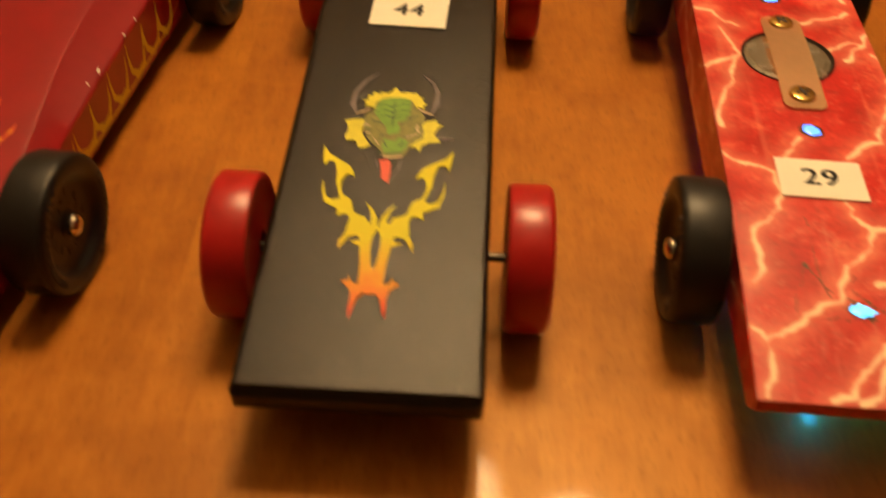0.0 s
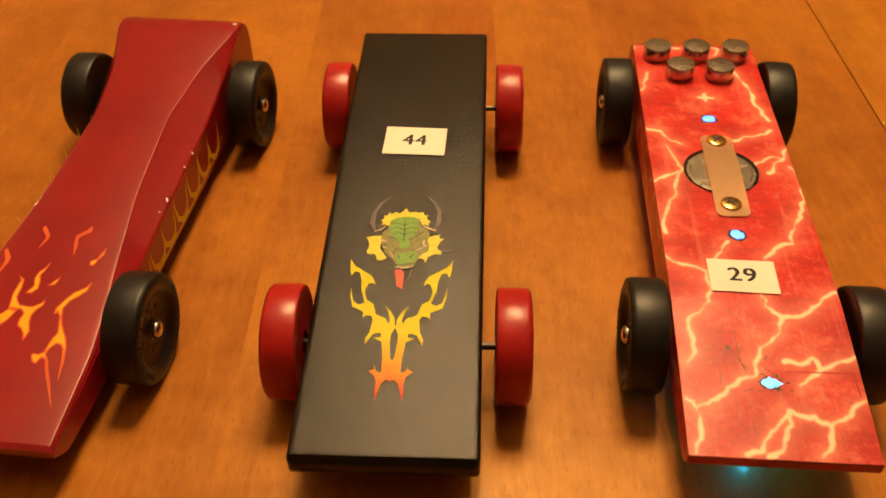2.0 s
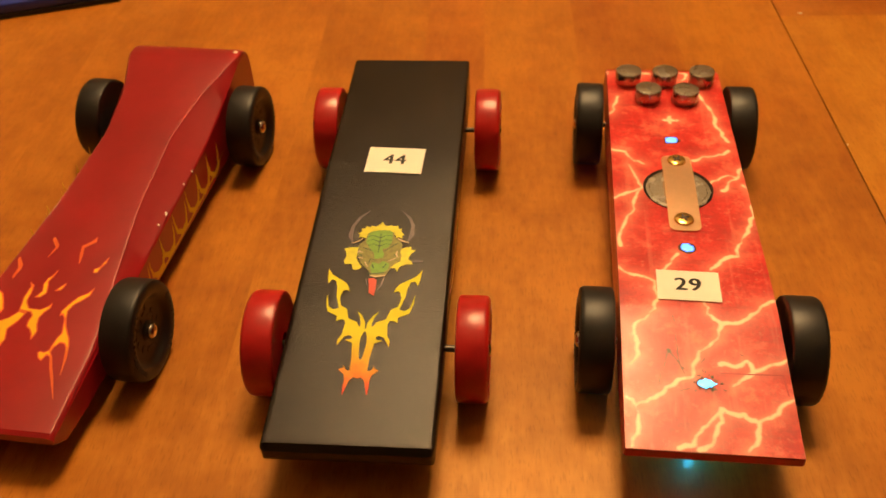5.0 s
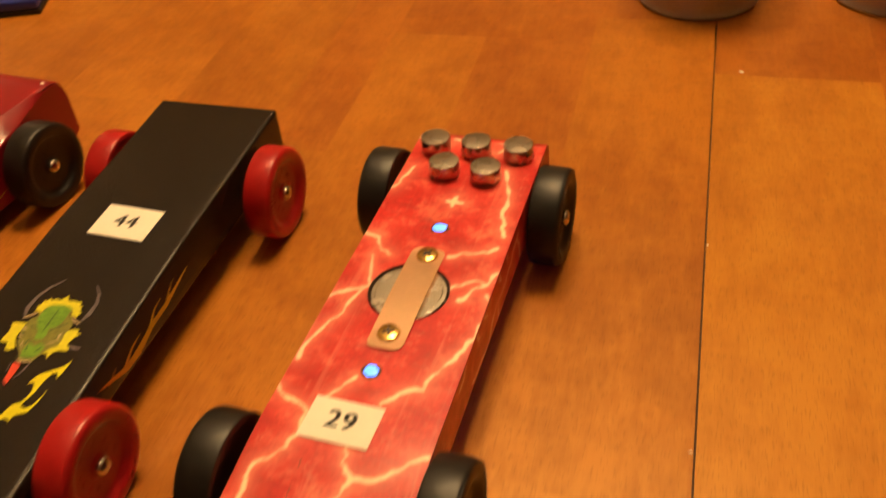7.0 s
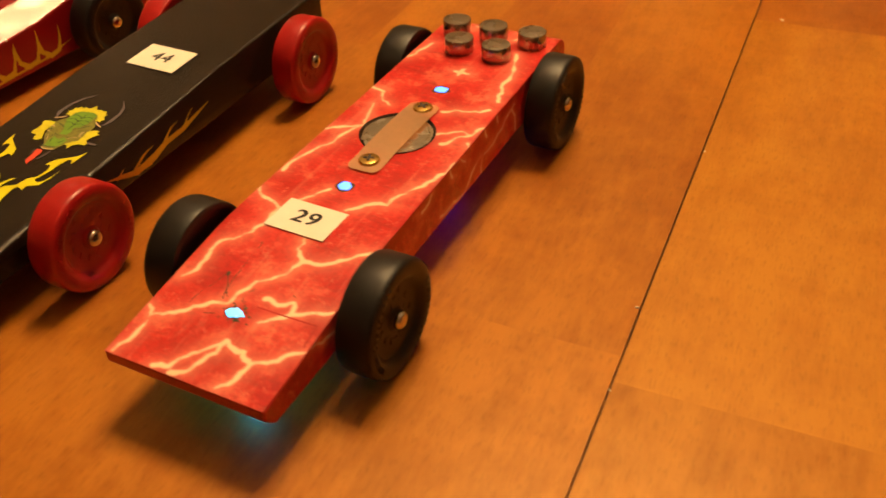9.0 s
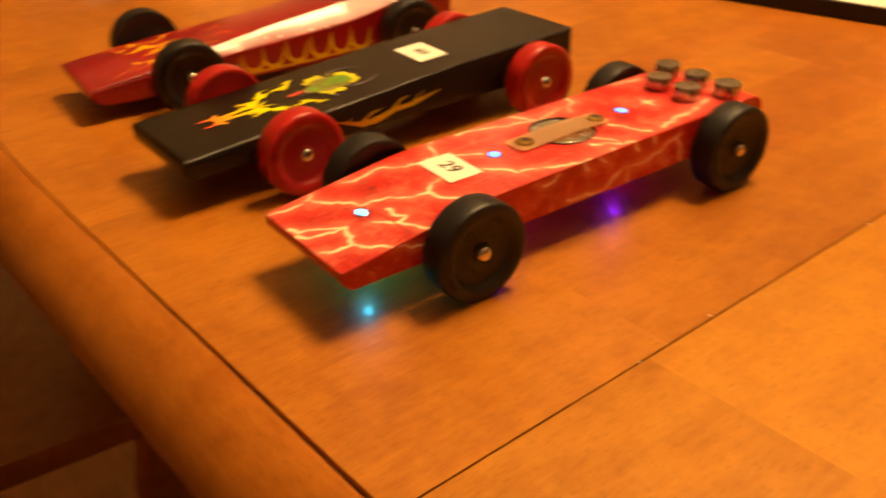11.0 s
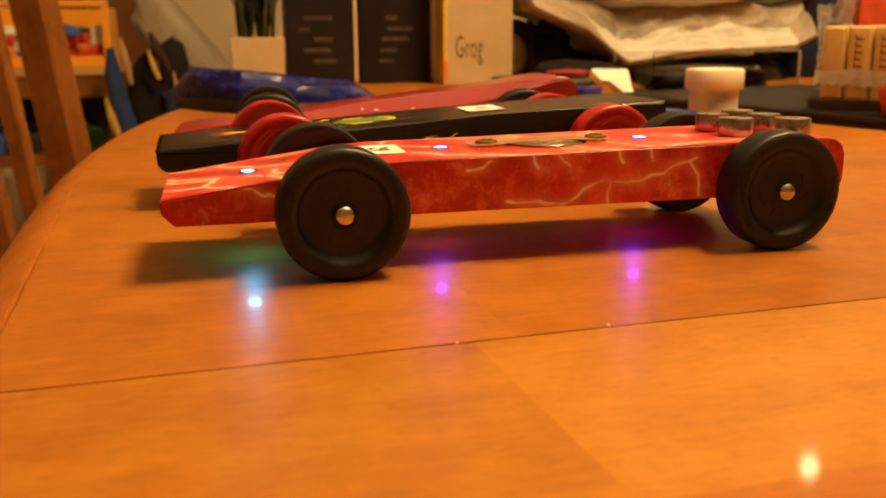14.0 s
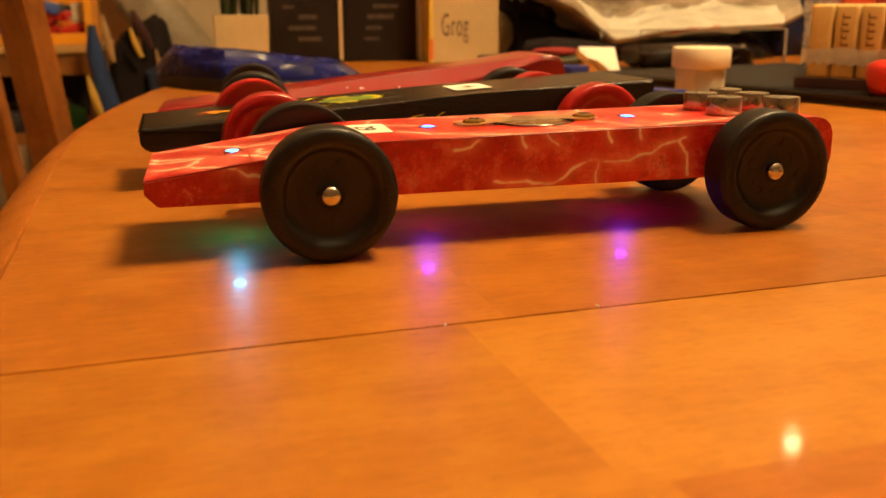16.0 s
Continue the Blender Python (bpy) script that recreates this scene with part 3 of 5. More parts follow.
BOLTS_FRONT = [
    [(-21.9, 59.3), (-18.5, 56.4), (-14.7, 55.5), (-11.8, 53.8), (-11.1, 47.3), (-12.4, 43.1), (-16.8, 38.7), (-18.4, 34.1), (-17.6, 31.2), (-19.8, 24.3)],
    [(1.0, 46.1), (2.1, 44.1), (1.6, 42.1), (5.0, 38.8), (11.4, 40.5), (15.6, 44.1), (20.3, 48.0)],
    [(5.0, 38.8), (3.6, 33.8), (-1.6, 29.5), (-2.9, 26.1), (-3.8, 21.0), (-11.0, 17.7), (-14.1, 14.3), (-18.5, 12.2)],
    [(-21.2, 14.2), (-18.9, 11.7), (-18.5, 7.5), (-20.2, 0.1)],
]
BOLTS_NOSE = [
    [(3.6, 25.7), (7.3, 25.1), (10.5, 27.2), (11.7, 24.0), (16.4, 26.2), (20.7, 28.0)],
    [(11.7, 24.0), (8.6, 21.1), (6.2, 19.1)],
    [(-9.1, 0.3), (-5.1, 1.5), (-4.0, 4.5), (-0.9, 8.1), (2.2, 12.2), (4.3, 11.1), (7.9, 10.9), (11.3, 8.7), (14.3, 10.2), (17.5, 13.9), (21.0, 15.9)],
    [(2.2, 12.2), (2.3, 8.3), (0.4, 4.8), (-1.2, 1.4), (-4.1, 0.1)],
    [(11.3, 8.7), (10.7, 4.9), (7.9, 0.6)],
]
rng = random.Random(29)
bolts = [jagged(b, rng) for b in BOLTS_REAR + BOLTS_MORE + BOLTS_FRONT + BOLTS_NOSE]
BAT_X, BAT_Y, BAT_R = -1.6, 97.2, 10.9


def wrap(name, far, lines, u0, u1, v0, v1, step, place, parent, label, slim=1.0):
    """A printed paper sheet that carries its distance to the printed bolts."""
    spots = []

    def keep(u, v):
        spots.append((u, v))
        return place(u, v)

    bm = cut_sheet(far, u0, u1, v0, v1, step, keep)
    ob = part(name, bm, LIGHTNING, parent, label, True)
    uv = np.array(spots)
    d = strokes_distance(uv[:, 0], uv[:, 1], lines)
    a = ob.data.attributes.new("bolt", "FLOAT", "POINT")
    a.data.foreach_set("value", (slim * np.maximum(d, 0)).astype(np.float32))
    return ob


def sheet_edge(u0, u1, v0, v1, hole=None):
    def far(u, v):
        d = np.maximum(np.maximum(u0 - u, u - u1), np.maximum(v0 - v, v - v1))
        if hole:
            d = np.maximum(d, hole[2] - np.hypot(u - hole[0], v - hole[1]))
        return d
    return far


wrap("top_wrap", sheet_edge(-21.9, 21.0, -0.55, 168.8, (BAT_X, BAT_Y, BAT_R)), bolts, -22.4, 22.4, -1.9, 173.4, 0.5, lambda u, v: (min(u, right29(v) - 0.1), v, top29(v) + 0.02), car, "red lightning-bolt printed paper")
SIDE_BOLTS = [
    [(80, 14.5), (88, 14.2), (95, 13.2), (105.4, 18.8), (107.4, 18.2), (115, 17.9), (127, 22.3), (130.5, 23.2)],
    [(107, 18.2), (106.2, 15.5), (106.4, 12.9)],
    [(128.5, 22.2), (131, 19), (131.5, 13.6)],
    [(86.2, 26.2), (86.9, 24.0), (87.9, 22.4)],
    [(92.8, 26.2), (94.5, 23.6), (96.1, 22.6)],
    [(108.9, 25.8), (110.2, 22.9)],
    [(117.7, 25.6), (118.2, 23.2)],
    [(16.0, 21.3), (19.3, 20.5), (21.9, 18.6), (25.3, 18.4), (29, 17)],
    [(70, 22.5), (74, 23.0), (76, 24.6)],
]
side_lines = [jagged(b, rng, 2, 0.1) for b in SIDE_BOLTS]


def side_far(u, v):
    top = np.interp(u, [-0.6, 40, 44, 52, 175], [18.4, 24.1, 24.6, 25.05, 27.0])
    chin = np.interp(u, [-0.4, 2.3], [15.5, 12.65])
    tail = np.interp(v, [12.5, 13.6, 16, 22.6, 24.8, 26.3, 26.9], [171.0, 172.7, 173.5, 173.5, 172.7, 171.1, 168.7])
    return np.maximum(np.maximum(-0.3 - u, u - tail), np.maximum(chin - v, v - top + 0.3))


for s in (-1, 1):
    wrap("side_wrap", side_far, side_lines, -1.8, 174.4, 12, 28, 0.5, lambda u, v: (right29(u) + 0.05 if s > 0 else -22.05, u, v), car, "red printed paper on the flank", 1.6)

for s, y, x in ((1, 39.1, 22.0), (1, 150.4, 20.5), (-1, 39.1, 23.7), (-1, 150.4, 23.7)):
    wheel(car, x, y, s, BLACK_WHEEL, "black plastic wheel with raised marks")
number_label(car, -2.6, 52.3, top29(52.3) + 0.08, 0.9, "29", -1.0)
# Battery in its well, under a copper strap with two brass screws.
zb = top29(BAT_Y)
part("battery_well", lathe([(BAT_R + 0.05, zb + 0.3), (BAT_R - 0.1, zb - 0.4), (BAT_R - 0.3, zb - 3.4), (0.001, zb - 3.4)], 48, Matrix.Translation((BAT_X, BAT_Y, 0))), WELL_DARK, car, "dark round battery hole", True)
part("coin_battery", lathe([(0.001, zb - 3.3), (10.4, zb - 3.3), (10.45, zb - 0.6), (10.1, zb - 0.15), (9.1, zb - 0.1), (8.9, zb + 0.1), (0.001, zb + 0.1)], 48, Matrix.Translation((BAT_X, BAT_Y, 0))), BATTERY_STEEL, car, "silver coin cell battery", True)


def strap():
    """A thin strip with rounded ends that bows over the battery."""
    far = lambda u, v: np.maximum(np.abs(u + 1.1) - 3.4, np.maximum(78.5 - v, v - 111.7)) * 0 + np.hypot(np.maximum(np.abs(u + 1.1) - 2.5, 0), np.maximum(np.maximum(78.2 - v, v - 112.0), 0)) - 2.3
    lift = lambda v: top29(v) + 0.35 + 0.5 * max(0.0, 1 - ((v - 96) / 15.0) ** 2)
    bm = cut_sheet(far, -6.6, 4.4, 74, 116, 0.7, lambda u, v: (u, v, lift(v) + 0.3))
    bmesh.ops.solidify(bm, geom=bm.faces[:], thickness=0.45)
    return bm


part("copper_strap", strap(), COPPER, car, "copper strap over the battery", True)


def screw(x, y, z, turn):
    at = Matrix.Translation((x, y, z)) @ Matrix.Rotation(radians(turn), 4, "Z")
    s = part("brass_screw", lathe([(3.0, -1.5), (3.05, 0.0), (2.7, 0.55), (1.9, 0.8), (0.001, 0.85)], 28, at), BRASS, car, "brass cross-head screw", True)
    bm = box(-1.5, 1.5, -0.36, 0.36, 0.6, 0.94)
    box(-0.36, 0.36, -1.5, 1.5, 0.6, 0.945, bm=bm)
    bmesh.ops.transform(bm, matrix=at, verts=bm.verts)
    part("cross_slot", bm, WELL_DARK, s, "dark cross slot")


screw(-1.3, 81.0, top29(81) + 0.75, 20)
screw(-1.0, 111.4, top29(111.4) + 0.75, 50)
for mx, my in ((-14.5, 161.4), (-1.3, 161.8), (12.1, 162.2), (-8.0, 149.6), (5.1, 149.4)):
    z = top29(my)
    part("magnet", lathe([(4.5, z), (4.62, z + 0.25), (4.62, z + 4.6), (4.48, z + 4.85), (4.25, z + 4.9), (0.001, z + 4.9)], 32, Matrix.Translation((mx, my, 0))), NICKEL, car, "round nickel-plated magnet", True)
def blot(x, y, z, radius, rough, seed, dome=0.0, points=15):
    """A ragged low patch on the top of the car."""
    r = random.Random(seed)
    bm = bmesh.new()
    radii = [radius * (1 + r.uniform(-rough, rough)) for _ in range(points)]
    rings = []
    for f, h in ((1.0, 0.0), (0.92, 0.08), (0.5, 0.08 + dome * 0.7)):
        rings.append([bm.verts.new((x + 1.12 * f * q * math.cos(2 * math.pi * k / points), y + f * q * math.sin(2 * math.pi * k / points), z + h)) for k, q in enumerate(radii)])
    for a, b in zip(rings, rings[1:]):
        for k in range(points):
            bm.faces.new((a[k], a[(k + 1) % points], b[(k + 1) % points], b[k]))
    bm.faces.new(rings[-1])
    return bm


for k, (lx, ly, led) in enumerate(((-0.6, 19.4, LED_BLUE), (-1.5, 68.6, LED_VIOLET), (-1.5, 124.2, LED_VIOLET))):
    z = top29(ly)
    part("lamp_hole", blot(lx, ly, z + 0.04, 2.4 if k else 1.9, 0.16 if k else 0.4, 60 + k), WELL_DARK, car, "small dark ragged hole")
    part("lamp_top", blot(lx, ly, z + 0.1, 1.8 if k else 1.9, 0.15 if k else 0.4, 70 + k, 0.3), led, car, "small glowing lamp")
    part("lamp_under", lathe([(1.5, 12.6), (1.5, 12.1), (1.1, 11.6), (0.001, 11.4)], 20, Matrix.Translation((lx, ly, 0))), LED_VIOLET_UNDER if k else LED_BLUE_UNDER, car, "glowing lamp under the body", True)
GREEN_SHARD = plain("dark_green_shard", (0.05, 0.075, 0.03), 0.5, vary=0.4, scale=700)
r = random.Random(19)
for k in range(6):
    a, d = 2 * math.pi * k / 6 + r.uniform(-0.2, 0.2), r.uniform(2.0, 3.3)
    px, py = -0.6 + 1.25 * d * math.cos(a), 19.4 + 0.9 * d * math.sin(a)
    part("torn_flake", blot(px, py, top29(py) + 0.1, r.uniform(0.25, 0.5), 0.5, k, 0.1, 6), GREEN_SHARD if k % 3 else SCUFF_BROWN, car)


def top_decal(name, strokes, material, label):
    xs, ys = [p[0] for q in strokes for p in q], [p[1] for q in strokes for p in q]
    bm = cut_sheet(lambda u, v: strokes_distance(u, v, strokes), min(xs) - 1, max(xs) + 1, min(ys) - 1, max(ys) + 1, 0.2, lambda u, v: (u, v, top29(v) + 0.09))
    return part(name, bm, material, car, label)


rng = random.Random(41)
SCUFF_PATHS = [
    [(-7.8, 40.9), (-7.4, 32.0), (-6.9, 25.5), (-6.0, 22.0)], [(-9.7, 29.4), (-10.6, 25.8), (-12.7, 18.4)], [(-9.3, 28.6), (-6.8, 24.4), (-5.2, 22.9)],
    [(-8.8, 16.8), (-5.0, 17.7)], [(-0.2, 27.7), (-1.4, 25.8)], [(8.7, 29.2), (9.8, 28.5)],
]
SCUFFS = []
for path in SCUFF_PATHS:
    line = jagged(path, rng, 2, 0.08)
    SCUFFS += [[(*p, rng.uniform(0.03, 0.14)), (*q, rng.uniform(0.03, 0.14))] for p, q in zip(line, line[1:]) if rng.random() < 0.8]
SCUFFS.append([(-9.6, 29.3, 0.5), (-9.3, 28.8, 0.35)])
for k in range(26):
    a, d = rng.uniform(0, 6.283), 1.2 + abs(rng.gauss(0, 1.3))
    x, y, turn = -0.4 + d * 1.25 * math.cos(a), 19.6 + d * math.sin(a), rng.uniform(0, 6.283)
    w = rng.uniform(0.2, 0.9)
    SCUFFS.append([(x, y, rng.uniform(0.06, 0.26)), (x + w * math.cos(turn), y + w * math.sin(turn), rng.uniform(0.05, 0.2))])
RED_LINES = [
    [(3.4, 22.8, 0.19), (11.7, 22.9, 0.19), (19.1, 23.1, 0.22)],
    [(19.1, 23.1, 0.22), (19.6, 17.1, 0.22)],
]
top_decal("scuff_mark", SCUFFS, SCUFF_BROWN, "dark scratches in the paper")
top_decal("red_line", RED_LINES, RED_SIDE, "thin red printed line")


# ---- black dragon car ----
def top44(y):
    return float(np.interp(y, [-2.2, 109, 174], [19.72, 27.2, 30.4]))


car = thing("toy_race_car", mpose(-29.2, 90.3, 0, 0, 0, 1.7), "black wooden toy race car, flame decal, red wheels, number 44", "toy car", "toy race cars")
part("body", prism([(-1.7, 19.6), (-2.2, 18.7), (-2.0, 13.8), (0.5, 11.8), (172, 11.8), (174, 13), (174, 30.3), (109, 27.1)], -22, 22, "x", 1.7, 4), BLACK_PAINT, car, "black painted wooden wedge body", True)
for s in (-1, 1):
    for y in (37.3, 148.4):
        wheel(car, 25.4 if s > 0 else 23.9, y, s, RED_PLASTIC, "red plastic wheel", True, False, width=0.94)
number_label(car, 0.3, 110.6, top44(110.6) + 0.1, 3.3, "44", -2.2, 19.0, 13.2)
FLAME_TOP = [(13.8, 59.8), (13.5, 55.8), (13.0, 53.6), (12.2, 55.3), (10.9, 54.9), (10.1, 52.0), (9.9, 48.9), (8.5, 44.1), (6.7, 44.4), (8.0, 45.2), (8.6, 47.0), (8.8, 48.8), (8.1, 51.0), (7.3, 51.3), (6.3, 50.6), (6.8, 52.4), (7.7, 54.0), (9.7, 55.4), (12.4, 57.4)]
FLAME_MID = [(6.2, 44.0), (7.4, 44.9), (8.7, 44.2), (10.1, 43.7), (11.5, 44.8), (12.2, 47.5), (12.6, 50.5), (12.5, 46.5), (11.6, 42.9), (9.8, 41.9), (8.6, 41.2), (8.6, 39.2), (7.7, 39.9), (6.4, 40.0), (5.9, 38.7), (6.3, 34.6), (7.2, 32.6), (7.1, 30.6), (5.5, 33.8), (4.1, 34.4), (2.6, 33.7), (1.0, 33.4), (1.5, 36.6), (2.7, 39.3), (4.2, 39.9), (5.3, 40.6), (5.7, 42.2)]
FLAME_STEM = [(0.8, 33.9), (0.1, 36.0), (0.3, 39.1), (1.5, 41.7), (3.1, 43.4), (2.1, 41.3), (1.5, 38.8), (1.7, 36.0), (3.4, 34.2), (3.2, 33.1), (5.2, 32.7), (3.0, 31.6), (2.7, 29.1), (2.4, 26.5), (2.3, 22.0), (3.4, 22.5), (4.3, 24.3), (4.0, 23.2), (5.4, 22.5), (3.7, 20.8), (3.3, 18.9), (3.4, 17.0), (3.2, 13.9), (2.0, 18.8), (1.0, 20.0), (-0.1, 19.6), (-0.1, 25.2), (0.4, 26.7), (0.7, 29.0), (0.9, 31.6)]
FLAMES = [FLAME_TOP, FLAME_MID, FLAME_STEM]
FLAMES += [[(-x - 0.1, y) for x, y in f] for f in FLAMES]
CREST = [(-4.6, 72.9), (-5.9, 73.4), (-6.9, 73.2), (-6.5, 74.5), (-7.3, 75.0), (-6.3, 75.7), (-6.4, 77.3), (-5.5, 77.0), (-5.0, 78.4), (-4.0, 77.7), (-3.3, 78.6), (-2.0, 78.1), (-1.2, 78.9), (-0.3, 80.3), (0.7, 78.6), (1.8, 78.6), (2.5, 78.9), (3.3, 78.5), (4.7, 78.7), (5.1, 77.2), (6.0, 77.5), (5.8, 76.2), (7.0, 74.8), (6.3, 74.2), (6.6, 73.1), (5.5, 73.7), (4.7, 73.3), (3.7, 75.9), (0.8, 76.8), (-2.9, 76.1), (-4.2, 75.0)]
FIN_LEFT = [(-6.4, 68.9), (-8.9, 68.8), (-10.6, 68.2), (-9.7, 66.5), (-9.5, 64.7), (-10.0, 62.9), (-9.5, 61.7), (-7.5, 61.8), (-6.8, 59.5), (-5.4, 59.5), (-4.2, 60.5), (-5.4, 62.4), (-6.4, 64.2), (-6.3, 66.2)]
FIN_RIGHT = [(6.9, 68.7), (7.9, 69.3), (9.7, 69.6), (9.7, 68.3), (11.0, 68.2), (9.9, 66.7), (9.2, 64.5), (10.5, 63.2), (10.6, 62.2), (8.4, 62.1), (6.9, 61.0), (6.4, 58.9), (5.6, 60.4), (4.1, 60.6), (5.6, 62.4), (6.9, 63.4), (7.0, 65.6), (6.4, 67.6)]
CHEEK = [(-4.2, 75.2), (-2.9, 76.3), (-0.9, 77.0), (2.3, 76.9), (3.7, 76.1), (4.3, 73.7), (5.7, 72.5), (6.9, 70.5), (6.9, 67.6), (7.1, 64.0), (6.1, 62.4), (4.9, 61.1), (4.0, 59.6), (3.2, 57.4), (1.4, 56.7), (-1.0, 57.2), (-2.2, 59.3), (-3.6, 60.8), (-5.1, 62.7), (-6.1, 65.8), (-6.8, 68.6), (-6.0, 70.7), (-4.8, 72.0), (-4.6, 73.5)]
BROW = [(-3.9, 75.0), (-2.8, 76.0), (-0.9, 76.6), (2.2, 76.6), (3.4, 75.7), (3.6, 71.6), (2.7, 69.1), (0.9, 68.2), (1.8, 66.2), (1.5, 64.6), (-0.8, 64.1), (-1.5, 66.8), (-3.0, 68.8), (-4.4, 71.2)]
MUZZLE = [(-1.1, 58.2), (-1.8, 60.5), (-1.4, 62.8), (0.7, 62.1), (1.7, 63.4), (3.8, 62.3), (3.6, 59.9), (2.4, 58.7), (1.1, 58.3)]
TONGUE = [(-1.8, 56.0), (0.0, 56.3), (0.8, 55.3), (0.9, 52.2), (0.7, 49.2), (-0.9, 50.4), (-1.2, 53.2)]
HORNS = [
    [(-4.7, 85.4, 0.12), (-7.5, 82.2, 0.42), (-9.2, 78.2, 0.53), (-9.5, 73.9, 0.71), (-8.3, 70.6, 0.23)],
    [(5.5, 85.3, 0.12), (8.1, 82.3, 0.42), (9.3, 78.9, 0.53), (9.2, 74.7, 0.7), (8.4, 72.2, 0.23)],
    [(10.4, 63.5, 0.5), (13.3, 63.6, 0.3)], [(-2.4, 55.9, 0.17), (-1.8, 53.2, 0.12)], [(2.8, 56.4, 0.22), (2.4, 53.7, 0.28), (1.4, 51.4, 0.12)],
]
CREAM = [
    [(-8.5, 70.6, 0.17), (-6.7, 71.5, 0.29), (-5.6, 72.6, 0.18)], [(8.5, 71.3, 0.17), (6.6, 72.1, 0.29), (5.3, 73.0, 0.17)],
    [(-6.4, 66.6, 0.17), (-5.8, 67.3, 0.23), (-5.0, 66.7, 0.14)], [(-5.8, 64.6, 0.17), (-4.6, 64.3, 0.17)],
    [(5.6, 67.3, 0.23), (5.3, 66.3, 0.23), (5.9, 65.2, 0.23)], [(-1.3, 57.2, 0.22), (0.2, 56.8, 0.28), (2.9, 57.4, 0.22)],
    [(-3.6, 62.7, 0.14), (-2.6, 60.8, 0.14)], [(3.4, 63.4, 0.14), (5.5, 64.6, 0.14)],
]
LINES = [
    [(-4.1, 73.5, 0.1), (-2.5, 74.2, 0.1), (-0.3, 73.1, 0.17), (1.6, 74.4, 0.1), (3.4, 74.0, 0.1)], [(-4.1, 71.6, 0.1), (-2.2, 72.4, 0.1), (-0.3, 71.4, 0.17), (1.6, 72.5, 0.1), (3.5, 72.1, 0.1)],
    [(-3.5, 69.8, 0.1), (-1.9, 70.5, 0.1), (-0.1, 69.5, 0.17), (1.6, 70.6, 0.1), (3.4, 70.3, 0.1)], [(-0.2, 75.1, 0.1), (-0.1, 68.9, 0.17), (-0.1, 66.9, 0.1)],
    [(1.6, 67.4, 0.12), (5.3, 71.0, 0.17)], [(-2.2, 67.6, 0.12), (-4.8, 68.7, 0.17)], [(-5.5, 65.7, 0.2), (-5.0, 65.6, 0.2)], [(4.8, 66.1, 0.2), (5.1, 66.0, 0.2)],
]
SNOUT_LINES = [
    [(-1.3, 61.7, 0.18), (-0.8, 60.3, 0.18)], [(2.1, 60.6, 0.23), (2.8, 62.1, 0.17)], [(-2.4, 62.0, 0.12), (-2.2, 64.0, 0.12), (-1.0, 63.7, 0.12)],
    [(1.9, 63.8, 0.12), (3.9, 63.5, 0.12)], [(-2.3, 58.1, 0.12), (0.6, 58.1, 0.17), (3.6, 58.8, 0.12)],
]


def outlined(name, outlines, material, lift, label, step=0.25):
    xs, ys = [p[0] for s in outlines for p in s], [p[1] for s in outlines for p in s]
    bm = cut_sheet(lambda u, v: outline_distance(u, v, outlines), min(xs) - 0.6, max(xs) + 0.6, min(ys) - 0.6, max(ys) + 0.6, step, lambda u, v: (u, v, top44(v) + lift))
    return part(name, bm, material, car, label)


def decal(name, strokes, material, lift, label, step=0.3):
    xs, ys = [p[0] for s in strokes for p in s], [p[1] for s in strokes for p in s]
    r = 1 + max(p[2] for s in strokes for p in s)
    bm = cut_sheet(lambda u, v: strokes_distance(u, v, strokes), min(xs) - r, max(xs) + r, min(ys) - r, max(ys) + r, step, lambda u, v: (u, v, top44(v) + lift))
    return part(name, bm, material, car, label)


outlined("flame_decal", FLAMES, DRAGON_FLAME, 0.06, "yellow to orange flame decal")
decal("horn_decal", HORNS, GREY_DECAL, 0.04, "grey curved horn decal", 0.2)
outlined("fringe_decal", [CREST, FIN_LEFT, FIN_RIGHT], YELLOW_DECAL, 0.07, "yellow spiky decal")
outlined("olive_decal", [CHEEK], OLIVE_DECAL, 0.055, "olive brown rounded decal shape")
outlined("green_decal", [BROW, MUZZLE], GREEN_DECAL, 0.09, "bright green decal shape")
decal("line_decal", LINES + SNOUT_LINES, DARK_GREEN, 0.12, "dark green line decal", 0.15)
decal("cream_decal", CREAM, CREAM_DECAL, 0.13, "cream line decal", 0.15)
outlined("tongue_decal", [TONGUE], TONGUE_RED, 0.06, "red narrow decal")
SIDE_STROKES = [
    [(54, 18.8, 0.2), (60, 17.0, 0.8), (68, 14.5, 1.3), (76, 15.2, 1.5), (82, 16.8, 1.2), (90, 17.0, 1.2), (98, 18.6, 0.8), (106.5, 20.3, 0.15)],
    [(66, 15.0, 0.8), (72, 18.0, 0.7), (79, 19.2, 0.15)], [(80, 16.5, 0.8), (85, 20.0, 0.6), (92, 21.2, 0.15)],
    [(60, 16.5, 0.6), (66, 19.5, 0.15)], [(90, 17.2, 0.7), (95, 21.0, 0.4), (100, 21.8, 0.12)], [(70, 14.0, 0.6), (80, 12.9, 0.15)],
]
for s in (-1, 1):
    bm = cut_sheet(lambda u, v: strokes_distance(u, v, SIDE_STROKES) + 0.3, 50, 110, 11.5, 24, 0.3, lambda u, v: (s * 22.06, u, v))
    part("side_flame_decal", bm, SIDE_FLAME, car, "yellow and red flame decal on the flank")


# ---- dark red flame car ----
def lerp(y, table):
    return float(np.interp(y, [a for a, _ in table], [b for _, b in table]))


